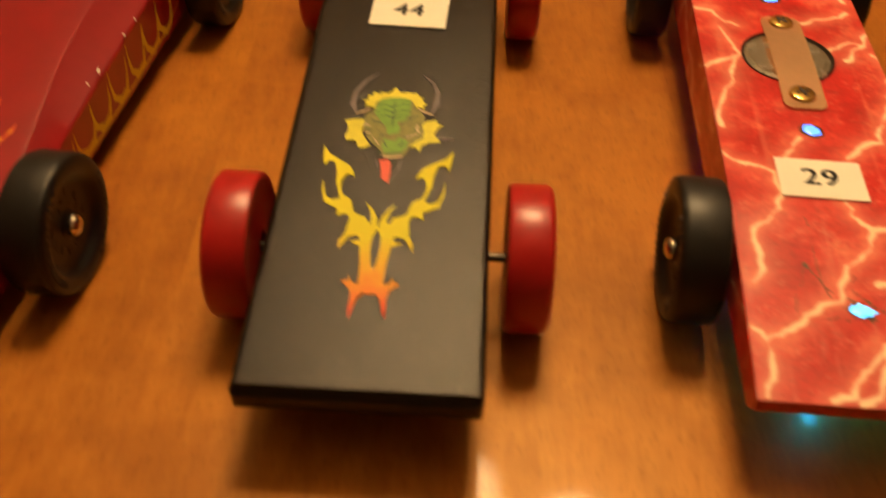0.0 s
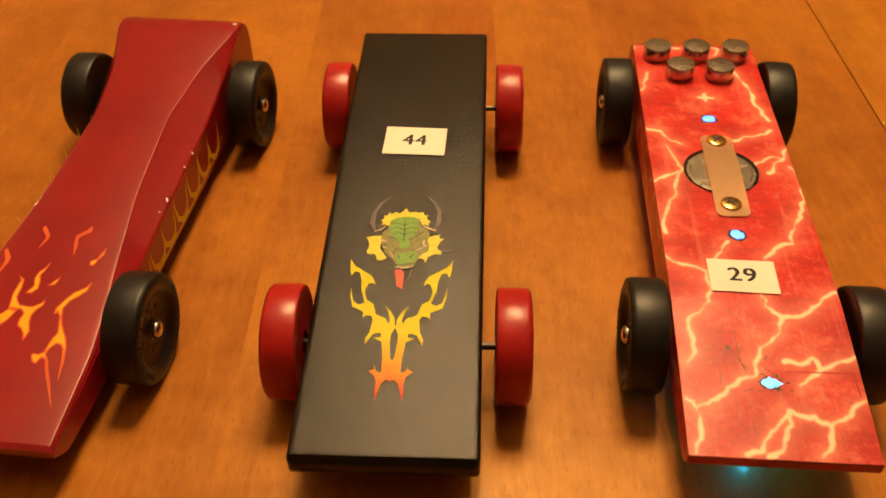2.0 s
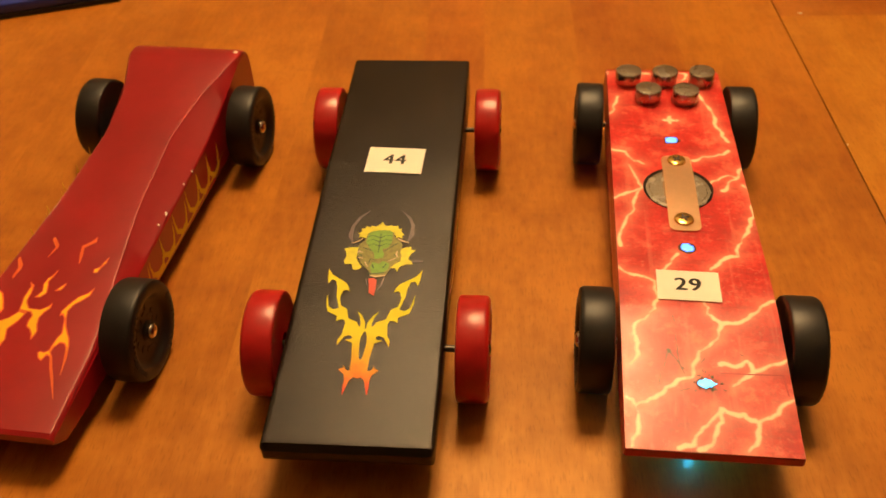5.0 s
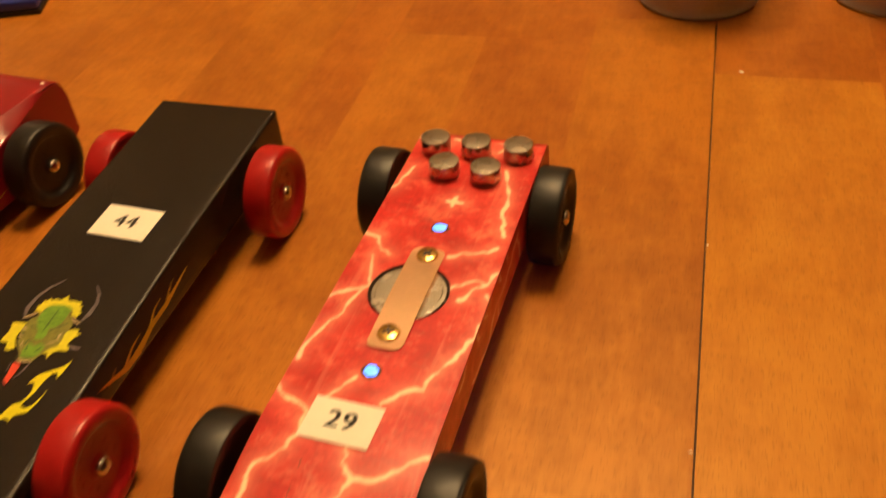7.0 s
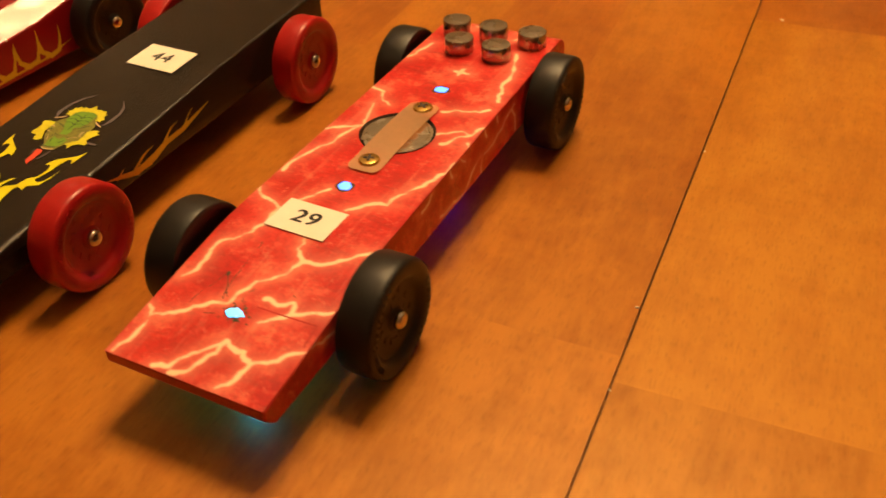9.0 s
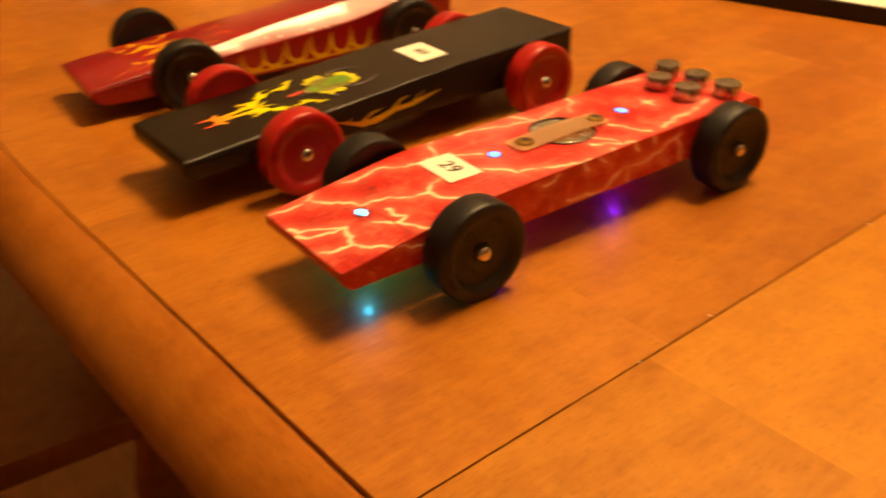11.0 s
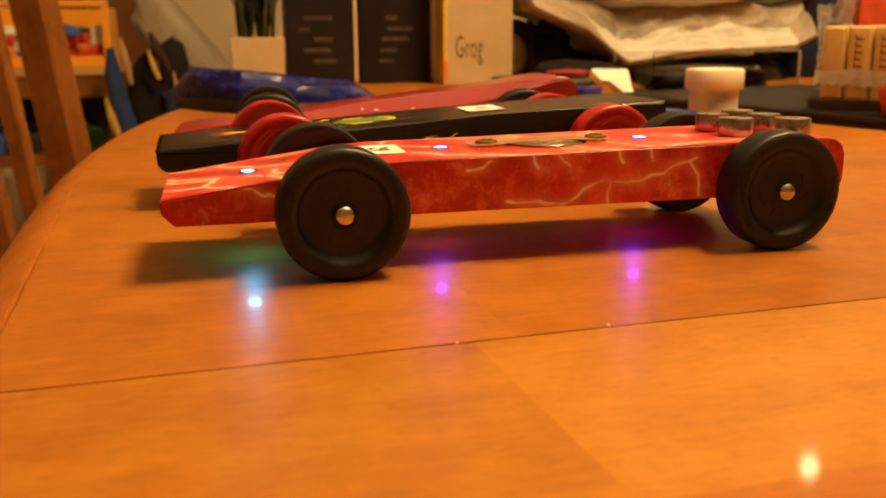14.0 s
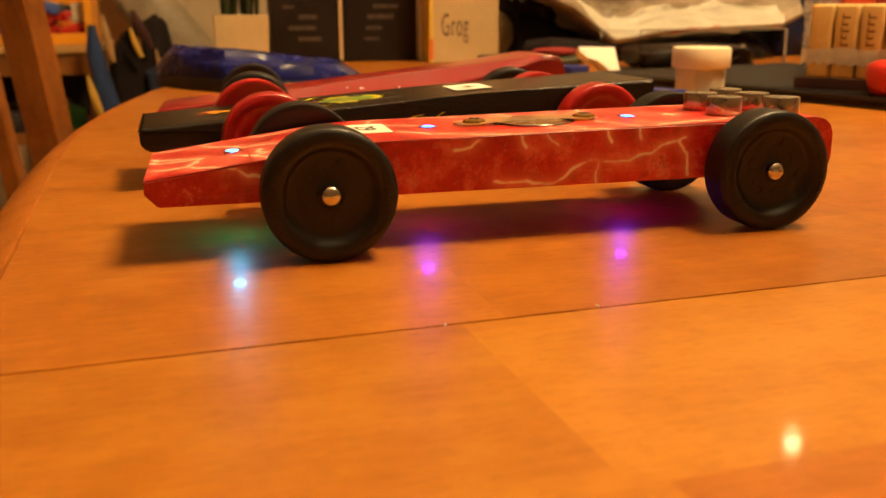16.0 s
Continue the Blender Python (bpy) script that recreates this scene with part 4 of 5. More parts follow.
TOP_Z = [(2, 14.0), (3.2, 14.8), (25, 17.5), (58, 21.6), (82, 24.6), (111, 27.8), (141, 31.0), (160, 33.6), (168, 34.6), (174, 34.4), (177, 32.0), (178.5, 27.0)]
TOP_W = [(0, 21.0), (30, 21.0), (45, 19.2), (60, 17.0), (86, 13.6), (100, 12.9), (122, 12.0), (145, 15.0), (168, 21.2), (179, 21.2)]
SHOULDER = [(0, 0.8), (30, 1.6), (60, 3.6), (100, 5.8), (125, 6.2), (150, 4.0), (168, 1.4), (179, 1.2)]
LOW_Z = [(2, 11.5), (3, 10.2), (7, 7.2), (20, 6.2), (165, 6.2), (174, 8.0), (178.5, 11)]


def topc(y, x=0.0):
    return lerp(y, TOP_Z)


car = thing("toy_race_car", mpose(-129.5, 88.5, 0, 0, 0, -2.6), "glossy dark red sculpted wooden toy race car with flame decals", "toy car", "toy race cars")
sections = []
for y in [2, 2.4, 3.2, 5, 7] + list(range(10, 160, 5)) + [160, 164, 167, 169, 171, 173, 175, 176.5, 177.6, 178.3]:
    zt, w, zs, zl = topc(y), lerp(y, TOP_W), topc(y) - lerp(y, SHOULDER), lerp(y, LOW_Z)
    zk = max(zt - 2.2 * (zt - zs), zl + 2)
    zs = max(zs, zl + 2)
    sections.append([(-21.2, y, zl), (21.2, y, zl), (22, y, zl + 0.8), (22, y, zs - 0.5), (21.6, y, zs + 0.1), (w + 0.75, y, zt - 0.75), (w + 0.15, y, zt - 0.22), (w - 0.8, y, zt), (-w + 0.8, y, zt), (-w - 0.15, y, zt - 0.22), (-w - 0.75, y, zt - 0.75), (-21.6, y, zk + 0.1), (-22, y, zk - 0.5), (-22, y, zl + 0.8)])
part("body", loft(sections), RED_LACQUER, car, "glossy dark red carved body", True).data.set_sharp_from_angle(angle=radians(22))
for s in (-1, 1):
    for y in (42.0, 150.5):
        wheel(car, 24.6, y, s, BLACK_WHEEL, "black plastic wheel with raised marks")
LICK_LONG = [(13.1, 51.8), (11.9, 49.7), (9.5, 48.0), (7.8, 45.0), (6.6, 42.4), (6.9, 40.6), (7.5, 41.4), (8.7, 39.8), (9.5, 37.1), (10.2, 34.7), (9.5, 33.0), (9.3, 31.3), (9.0, 28.6), (7.9, 27.8), (6.7, 28.1), (6.1, 27.4), (7.0, 25.8), (8.3, 25.0), (8.7, 26.0), (9.1, 27.1), (10.3, 26.5), (11.9, 22.8), (13.6, 19.8), (17.2, 13.4), (14.3, 19.8), (12.5, 23.1), (10.9, 26.5), (9.8, 28.0), (10.0, 29.7), (11.2, 31.5), (12.5, 31.3), (13.5, 30.0), (14.5, 26.9), (15.9, 20.9), (15.3, 26.3), (14.2, 30.7), (13.1, 33.3), (11.9, 34.9), (10.5, 37.1), (9.3, 39.8), (8.6, 42.6), (9.5, 45.1), (11.2, 46.7), (12.8, 48.7)]
LICK_MID = [(-7.6, 52.0), (-5.9, 51.0), (-5.4, 48.1), (-5.4, 45.2), (-4.6, 43.8), (-3.4, 42.5), (0.0, 42.3), (2.0, 43.7), (2.7, 44.9), (2.9, 43.1), (1.6, 41.2), (1.1, 39.4), (1.5, 37.3), (2.7, 34.7), (2.4, 32.6), (2.0, 31.6), (1.3, 33.5), (0.1, 35.1), (-1.4, 36.0), (-1.7, 38.1), (-1.3, 39.9), (-2.5, 41.2), (-4.4, 41.3), (-6.2, 41.5), (-6.5, 43.7), (-7.0, 45.8), (-6.9, 48.4), (-6.6, 50.5)]
SPARKS = [
    [(-1.0, 57.6), (-1.9, 55.2), (-2.9, 54.0), (-3.3, 51.7), (-2.4, 49.1), (-3.7, 46.6), (-2.0, 46.7), (-0.8, 48.5), (-1.4, 51.1), (-2.1, 52.9), (-1.4, 54.7)],
    [(3.7, 52.7), (2.5, 51.3), (1.4, 49.5), (3.1, 49.9), (3.6, 51.2)],
    [(12.6, 63.8), (12.8, 61.5), (11.9, 59.9), (11.3, 57.6), (10.1, 57.4), (9.8, 58.9), (11.3, 59.8), (11.8, 61.8)],
]
EMBERS = [
    [(-8.4, 69.9), (-7.9, 70.4), (-5.4, 67.4), (-5.3, 65.8), (-6.7, 62.1), (-5.9, 66.4), (-8.1, 69.0)],
    [(5.6, 71.6), (6.1, 69.6), (4.8, 68.6), (3.2, 66.9), (4.0, 63.8), (4.2, 60.7), (2.9, 64.5), (2.3, 67.7), (4.5, 69.7)],
    [(-15.4, 61.3), (-13.2, 58.4), (-13.0, 56.8), (-13.8, 52.9), (-14.3, 53.8), (-14.0, 57.2), (-15.8, 60.5)],
]
CENTRAL = [(-11.5, 36.5), (-8.0, 38.5), (-6.0, 41.0), (-3.6, 40.6), (-4.6, 37.6), (-6.5, 34.6), (-5.4, 31.0), (-6.4, 25.0), (-8.2, 31.0), (-10.6, 33.0)]
LICKS = [LICK_LONG, LICK_MID, CENTRAL, [(-x - 4.5, y - 1.0) for x, y in LICK_LONG]] + SPARKS


def lick_sheet(inset, lift, shapes):
    return cut_sheet(lambda u, v: outline_distance(u, v, shapes) + inset, -21, 21, 10, 74, 0.3, lambda u, v: (u, v, topc(v) + lift))


part("flame_decal", lick_sheet(0.32, 0.08, LICKS), LICK_FLAME, car, "yellow and orange flame decal")
part("flame_outline", lick_sheet(-0.1, 0.04, LICKS + EMBERS), FLAME_RIM, car, "orange-red rim of the flame decal")
part("paint_chip", lathe([(0.001, -0.2), (0.9, -0.1), (0.8, 0.12), (0.001, 0.16)], 9, Matrix.Translation((19.8, 171.5, topc(171.5)))), PAPER, car, "small pale chip in the paint")
for cy, cz, size in ((87.2, 21.9, 1.5), (103.3, 22.0, 0.7), (110.9, 21.9, 0.6), (81.0, 22.3, 0.5)):
    part("paint_chip", lathe([(0.001, -0.2), (0.5, -0.1), (0.45, 0.1), (0.001, 0.14)], 8), PAPER, car, "small pale chip in the paint", False, mpose(21.75, cy, cz, 0, 55, 20) @ Matrix.Diagonal((0.8, size * 1.6, 1, 1)))
FLANK = [[(56, 8.4, 0.4), (75, 8.0, 0.5), (100, 8.3, 0.5), (125, 9.2, 0.45), (140, 12.5, 0.12)]]
rng = random.Random(12)
for k in range(7):
    y, h = 62 + 11 * k + rng.uniform(-1, 1), 1 + 0.06 * k + rng.uniform(-0.1, 0.1)
    loop = [(-4.4, 10.5, 0.12), (-4.6, 6.4, 0.45), (-4.0, 2.8, 0.9), (-0.6, 0.7, 1.05), (3.4, 1.4, 0.9), (5.0, 4.6, 0.55), (5.6, 8.4, 0.15)]
    FLANK.append([(y + a, 8.2 + b * h, r) for a, b, r in loop])


def flank_far(u, v):
    low = np.interp(u, [a for a, _ in LOW_Z], [b for _, b in LOW_Z])
    top = np.interp(u, [a for a, _ in TOP_Z], [b for _, b in TOP_Z]) - np.interp(u, [a for a, _ in SHOULDER], [b for _, b in SHOULDER])
    return np.maximum(strokes_distance(u, v, FLANK) + 0.1, np.maximum(low + 1.0 - v, v - top + 0.8))


for s in (-1, 1):
    bm = cut_sheet(flank_far, 54, 142, 6.5, 24, 0.35, lambda u, v: (s * 22.06, u, v))
    part("flank_flame_decal", bm, SIDE_FLAME, car, "yellow flame decal on the flank")


# ---- clutter on the table ----
TIN = plain("printed_tin", (0.36, 0.33, 0.30), 0.42, 0.6, scale=90, vary=0.12)
TIN_PRINT = plain("tin_print", (0.16, 0.13, 0.11), 0.6)
WHITE_PLASTIC = plain("white_plastic", (0.88, 0.80, 0.60), 0.5, scale=60, vary=0.05)
WHITE_CLIP = plain("white_clip_plastic", (0.92, 0.90, 0.80), 0.45, vary=0.04)
BLUE_PLASTIC = plain("blue_plastic", (0.018, 0.035, 0.30), 0.3, scale=30, vary=0.3)
BLUE_FILM = plain("blue_film", (0.005, 0.010, 0.13), 0.26, scale=70, vary=0.7, spec=0.35)
DARK_PLASTIC = plain("dark_plastic", (0.014, 0.011, 0.010), 0.42, scale=60, vary=0.3, spec=0.3)
CARD_BLACK = plain("black_card", (0.013, 0.008, 0.006), 0.45, scale=20, vary=0.4, spec=0.2)
FILM_CREAM = plain("cream_film", (0.86, 0.77, 0.60), 0.4, scale=25, vary=0.14, bump=0.002)
# Grey wrapping darkened so that the pale band on it looks lit.
WRAP_GREY = plain("grey_wrapper", (0.30, 0.24, 0.165), 0.42, scale=22, vary=0.42, bump=0.002)
BAG_BLACK = plain("black_bag_film", (0.008, 0.007, 0.008), 0.34, scale=30, vary=0.4, bump=0.002, spec=0.3)
NAVY_FILM = plain("navy_film", (0.010, 0.014, 0.045), 0.35, scale=30, vary=0.5, bump=0.002, spec=0.3)
CARTON_BROWN = plain("brown_carton", (0.07, 0.03, 0.02), 0.5, scale=60, vary=0.25)
ORNAMENT = plain("ornament_glaze", (0.30, 0.25, 0.19), 0.35, scale=70, vary=0.3, bump=0.001)
GREEN_CLOTH = plain("grey_green_cloth", (0.08, 0.085, 0.055), 0.9, scale=120, vary=0.4, bump=0.001)
FROSTED = plain("frosted_plastic", (0.34, 0.29, 0.23), 0.25, scale=90, vary=0.3)
TEAL_FILM = plain("teal_film", (0.16, 0.27, 0.30), 0.4, scale=30, vary=0.3, bump=0.002)
CARTON_RED = plain("red_carton_print", (0.55, 0.07, 0.02), 0.5, scale=60, vary=0.25)
CARD_TAN = plain("tan_card", (0.50, 0.36, 0.18), 0.7, scale=40, vary=0.1)
CARTON_YELLOW = plain("yellow_carton", (0.72, 0.48, 0.06), 0.6, scale=40, vary=0.1)
CARTON_CREAM = plain("cream_carton", (0.78, 0.68, 0.42), 0.6, scale=40, vary=0.06)
ORANGE_PRINT = plain("orange_print", (0.75, 0.16, 0.03), 0.6)
# Paler wrapping film: lamp light on the package band put into colour.
LIT_FILM = plain("lit_film", (0.93, 0.90, 0.80), 0.3, scale=25, vary=0.12, bump=0.002)
WAFER = plain("wafer_wrapper", (0.66, 0.47, 0.17), 0.45, scale=60, vary=0.15)
LACE = plain("lace_paper", (0.86, 0.80, 0.66), 0.8, scale=300, vary=0.15, bump=0.0003)
MAROON_CARD = plain("maroon_card", (0.05, 0.014, 0.012), 0.6, scale=60, vary=0.3)
RACK_METAL = plain("rack_metal", (0.017, 0.014, 0.014), 0.42, 0.2, scale=60, vary=0.4)
BROWN_INK = plain("brown_ink", (0.22, 0.10, 0.03), 0.6)
FADED_INK = plain("faded_ink", (0.06, 0.032, 0.018), 0.7)
FAINT_INK = plain("faint_ink", (0.055, 0.032, 0.02), 0.6, scale=150, vary=0.7)
DARK_RED = plain("dark_red_cloth", (0.22, 0.012, 0.012), 0.6, scale=120, vary=0.4, bump=0.001)
RED_BIT = plain("red_wrapper", (0.62, 0.03, 0.02), 0.35)
LEAF = plain("dark_leaf", (0.035, 0.048, 0.020), 0.5, scale=60, vary=0.4)
TOY_ORANGE = plain("orange_plastic_bin", (0.85, 0.36, 0.02), 0.4, scale=10, vary=0.06)
BLUE_CLOTH = plain("blue_cloth", (0.014, 0.035, 0.12), 0.9, scale=40, vary=0.4, bump=0.002)
DARK_CLOTH = plain("dark_cloth", (0.011, 0.007, 0.008), 0.8, scale=30, vary=0.6, bump=0.002, spec=0.2)
STRAP_TAN = plain("tan_strap", (0.40, 0.24, 0.10), 0.8, scale=60)
NAVY_CLOTH = plain("navy_cloth", (0.010, 0.018, 0.055), 0.9, scale=40, vary=0.4, bump=0.002)
MAROON_CLOTH = plain("maroon_cloth", (0.05, 0.012, 0.012), 0.9, scale=60, vary=0.4, bump=0.002)
STRAP_YELLOW = plain("yellow_strap", (0.55, 0.34, 0.05), 0.7, scale=60)
TOY_PALE = plain("pale_tag", (0.6, 0.5, 0.25), 0.6)
RAIL_WOOD = wood("rail_wood", (0.16, 0.06, 0.015), (0.24, 0.09, 0.022), (0.30, 0.12, 0.03), rough=0.5, along="y", scale=0.3)
BAG_FILM = plain("thin_bag_film", (0.30, 0.25, 0.17), 0.4, scale=12, vary=0.25, bump=0.004)
DOOR_WOOD = wood("door_wood", (0.10, 0.035, 0.015), (0.15, 0.055, 0.02), (0.19, 0.075, 0.03), rough=0.45, along="z", scale=0.3)
CLEAR = Nodes("clear_plastic")
CLEAR.base((0.9, 0.9, 0.9))
CLEAR.b.inputs["Transmission Weight"].default_value = 1.0
CLEAR.b.inputs["IOR"].default_value = 1.08
CLEAR = CLEAR.set(0.02)
CRINKLED = Nodes("crinkled_film")
CRINKLED.base((0.86, 0.78, 0.72))
CRINKLED.b.inputs["Transmission Weight"].default_value = 0.86
CRINKLED.b.inputs["IOR"].default_value = 1.12
CRINKLED = CRINKLED.set(0.16, spec=0.9)


def tin(x, y, r, h, turn):
    t = thing("food_tin", mpose(x, y, 0, 0, 0, turn), "small grey metal tin with printed dark text blocks", "tin", "tins on the table")
    part("can", lathe([(0.001, 1.2), (r - 2, 1.2), (r - 1.2, 0), (r, 0.4), (r + 0.3, 1.6), (r - 0.3, 2.8), (r - 0.6, 4.5), (r - 0.6, h - 4), (r + 0.3, h - 1.5), (r, h), (r - 1.4, h), (r - 2, h - 3), (0.001, h - 3)], 56), TIN, t, "", True)
    rows = random.Random(int(x))
    for z, n in ((10, 3), (13.5, 3), (17, 3), (27, 2), (30.5, 3), (41, 3), (45, 2), (58, 3)):
        for k in range(n):
            a0 = -1.9 + k * 0.95 + rows.uniform(-0.08, 0.08)
            a1 = a0 + rows.uniform(0.4, 0.66)
            bm = bmesh.new()
            q = [[bm.verts.new(((r - 0.5) * math.cos(a), (r - 0.5) * math.sin(a), b)) for a in np.linspace(a0, a1, 7)] for b in (z, z + 2.0)]
            for j in range(6):
                bm.faces.new((q[0][j], q[0][j + 1], q[1][j + 1], q[1][j]))
            part("text_bar", bm, TIN_PRINT, t)


tin(112, 438, 26.5, 82, -90)
tin(195, 453, 26.5, 82, -100)

jar = thing("screw_top_jar", mpose(-234, 409, 0), "small white plastic jar with a wide lid", "jar")
part("jar_body", lathe([(0.001, 0), (14.0, 0), (14.8, 0.8), (15.0, 18), (14.4, 19), (0.001, 19)], 40), WHITE_PLASTIC, jar, "", True)
part("lid", lathe([(0.001, 18.6), (17.4, 18.6), (17.8, 19.2), (17.8, 29.3), (17.2, 30.6), (16.2, 31), (0.001, 31.1)], 40), WHITE_PLASTIC, jar, "white screw lid", True)
bm = bmesh.new()
for a in range(13):
    t = radians(-42 + 6.5 * a)
    for z in (1.5, 17.6):
        bm.verts.new((15.12 * math.cos(t), 15.12 * math.sin(t), z))
bm.verts.ensure_lookup_table()
for a in range(12):
    bm.faces.new([bm.verts[2 * a + k] for k in (0, 2, 3, 1)])
bmesh.ops.solidify(bm, geom=bm.faces[:], thickness=-0.15)
part("paper_label", bm, PAPER, jar, "pale paper label", True)

bx = thing("blue_case", mpose(-200, 371, 0, 0, 0, 22.7), "long flat blue plastic case with a dark base", "case")
part("case_base", box(-135, 0, 0, 18, 0, 2.4, 0.4), DARK_PLASTIC, bx, "dark base")
part("case_lid", box(-134, -0.6, 0.6, 17.4, 2.5, 7.6, 1.6), BLUE_PLASTIC, bx, "blue lid", True)
bx = thing("blue_case", mpose(-446, 402, 0, 0, 0, 30), "small flat blue plastic case with a dark base", "case")
part("case_base", box(-16, 14, -6, 20, 0, 2.2, 0.4), DARK_PLASTIC, bx, "dark base")
part("case_lid", box(-15, 13, -5, 19, 2.3, 7.5, 1.2), BLUE_PLASTIC, bx, "blue lid", True)


def crumpled(ys, front, height, depth, z_low, z_high, seed, swell=0.0):
    """A slack folded heap along y: each cross-section is a creased arch."""
    sections = []
    for y in ys:
        f, h = float(np.interp(y, *front)) + swell, float(np.interp(y, *height))
        ring = []
        for k in range(26):
            a = math.pi * k / 25
            c = Vector((math.cos(a) * 3.1, y * 0.012, math.sin(a) * 3.1 + seed))
            w = 1 + 0.28 * noise.noise(c) + 0.2 * noise.noise(c * 2.7) + 0.1 * noise.noise(c * 6.1)
            x = f - depth / 2 + depth / 2 * math.copysign(abs(math.cos(a)) ** 0.7, math.cos(a))
            z = h * (z_low + (z_high - z_low) * min(1.0, math.sin(a) ** 0.75 * w))
            ring.append((x, y, z))
        sections.append(ring)
    return loft(sections)


sack = thing("blue_plastic_bag", mpose(0, 0, 0), "crumpled shiny blue plastic bag with a dark lower part", "bag")
SACK_FRONT = ([76, 100, 124, 185, 226], [-440, -390, -356, -360, -396])
SACK_HEIGHT = ([76, 90, 130, 170, 207, 227], [14, 28, 26, 22, 17, 5])
rows = [76 + 151 * k / 40 for k in range(41)]
part("dark_base", crumpled(rows, SACK_FRONT, SACK_HEIGHT, 84, 0.0, 0.55, 3.0, 4), DARK_PLASTIC, sack, "dark lower part", True)
part("blue_film", crumpled(rows, SACK_FRONT, SACK_HEIGHT, 78, 0.30, 1.05, 9.0), BLUE_FILM, sack, "shiny blue film", True)

carton = thing("paper_carton", mpose(-674, 374, 0, 0, 0, -6), "tall paper carton with a beige handwritten label", "carton")
part("carton_body", box(-35, 35, -36, 36, 0, 170, 1.5), CARTON_YELLOW, carton, "yellow carton")
part("paper_label", box(35.1, 35.5, -31.6, 35.4, 1, 86), CARD_TAN, carton, "beige paper label")
part("front_print", box(35.1, 35.4, -34, 35, 86.5, 168), CARTON_CREAM, carton, "cream printed front")
part("edge_print", box(35.1, 35.4, -35, -32, 4, 24), ORANGE_PRINT, carton, "orange print along the edge")
rng = random.Random(3)
for k in range(14):
    py, pz = -28 + 18 * (k % 4) + rng.uniform(-3, 3), 92 + 16 * (k // 4) + rng.uniform(-3, 3)
    part("orange_spot", lathe([(0.001, 0), (4.2, 0), (4.2, 0.3), (0.001, 0.3)], 14, Matrix.Translation((35.4, py, pz)) @ Matrix.Rotation(radians(90), 4, "Y") @ Matrix.Diagonal((1.3, 0.8, 1, 1))), ORANGE_PRINT, carton)
lettering("Grog", 20, FADED_INK, carton, mpose(35.7, -9.5, 37, 90, 0, 90) @ Matrix.Diagonal((0.62, 1.6, 1, 1)), "handwriting", -0.004)

for k, (ya, yb, lean) in enumerate(((181, 255, 0), (258, 338, 0))):
    g = thing("black_box", mpose(-700, 0, 0), "black cardboard box standing upright, with faint print", "box", "black boxes")
    part("box_body", box(-45, 0, ya, yb, 0, 210, 1.2), CARD_BLACK, g)
    part("tan_edge", box(0.1, 1.5, yb - 3.5, yb, 2, 208), CARD_TAN, g, "tan paper edge")
    for j in range(5):
        w, y0 = rng.uniform(10, 30), ya + rng.uniform(10, 30)
        part("text_bar", box(0.1, 0.4, y0, y0 + w, 22 + j * 11, 24 + j * 11 + rng.uniform(0, 3)), FAINT_INK, g)

pot = thing("potted_plant", mpose(-700, 151, 0), "dark green leafy plant in a square beige pot", "plant")
part("pot", prism([(-26, 0), (26, 0), (27.5, 49), (-27.5, 49)], -16, 10, "x", 0.8), CARD_TAN, pot, "square beige pot")
rng = random.Random(8)
for k in range(90):
    a, lean, h = rng.uniform(0, 6.283), rng.uniform(4, 42), rng.uniform(40, 130)
    bx0, by0 = rng.uniform(-12, 8), rng.uniform(-18, 18)
    pts = [(bx0 + lean * math.cos(a) * t * t, by0 + lean * math.sin(a) * t * t, 46 + h * t) for t in (0, 0.35, 0.7, 1.0)]
    bm = bmesh.new()
    side = Vector((-math.sin(a), math.cos(a), 0))
    rows = [[bm.verts.new(Vector(p) + side * w * s) for s in (-1, 0, 1)] for p, w in zip(pts, (0.9, 2.4, 2.0, 0.2))]
    for r in rows:
        r[1].co.z -= 0.8
    for a0, b0 in zip(rows, rows[1:]):
        for j in (0, 1):
            bm.faces.new((a0[j], a0[j + 1], b0[j + 1], b0[j]))
    part("leaf", bm, LEAF, pot, "", True)


def lump(w, d, h, seed, rough=0.12, cuts=18, square=0.55):
    """A soft cushion-like form, flattened underneath."""
    bm = bmesh.new()
    bmesh.ops.create_uvsphere(bm, u_segments=cuts * 2, v_segments=cuts, radius=1)
    for v in bm.verts:
        c = v.co.copy()
        p = Vector([math.copysign(abs(k) ** square, k) for k in c])
        n = noise.noise(c * 1.7 + Vector((seed, 0, 0))) + 0.5 * noise.noise(c * 4.1 + Vector((0, seed, 0)))
        p *= 1 + rough * n
        v.co = (p.x * w / 2, p.y * d / 2, max(p.z, -0.93) * h / 2 + h * 0.465)
    return bm


BAG_FRONT = ([440, 500, 560, 640, 700, 740], [-640, -622, -612, -604, -612, -650])
BAG_HEIGHT = ([440, 500, 560, 640, 700, 740], [9, 12, 17, 23, 26, 12])
rows = [440 + 300 * k / 50 for k in range(51)]
tagged(part("black_bag", crumpled(rows, BAG_FRONT, BAG_HEIGHT, 150, 0.0, 1.0, 4.0), BAG_BLACK, None, "", True), "slack black plastic bag lying under the package", "bag")
coat = thing("dark_jacket", mpose(0, 0, 0), "dark crumpled jacket heaped on the table beside the package", "jacket")
rows = [431 + 106 * k / 30 for k in range(31)]
part("jacket_body", crumpled(rows, ([431, 460, 537], [-640, -628, -630]), ([431, 476, 521, 537], [66, 43, 12, 6]), 120, 0.0, 1.0, 6.0), DARK_CLOTH, coat, "", True)
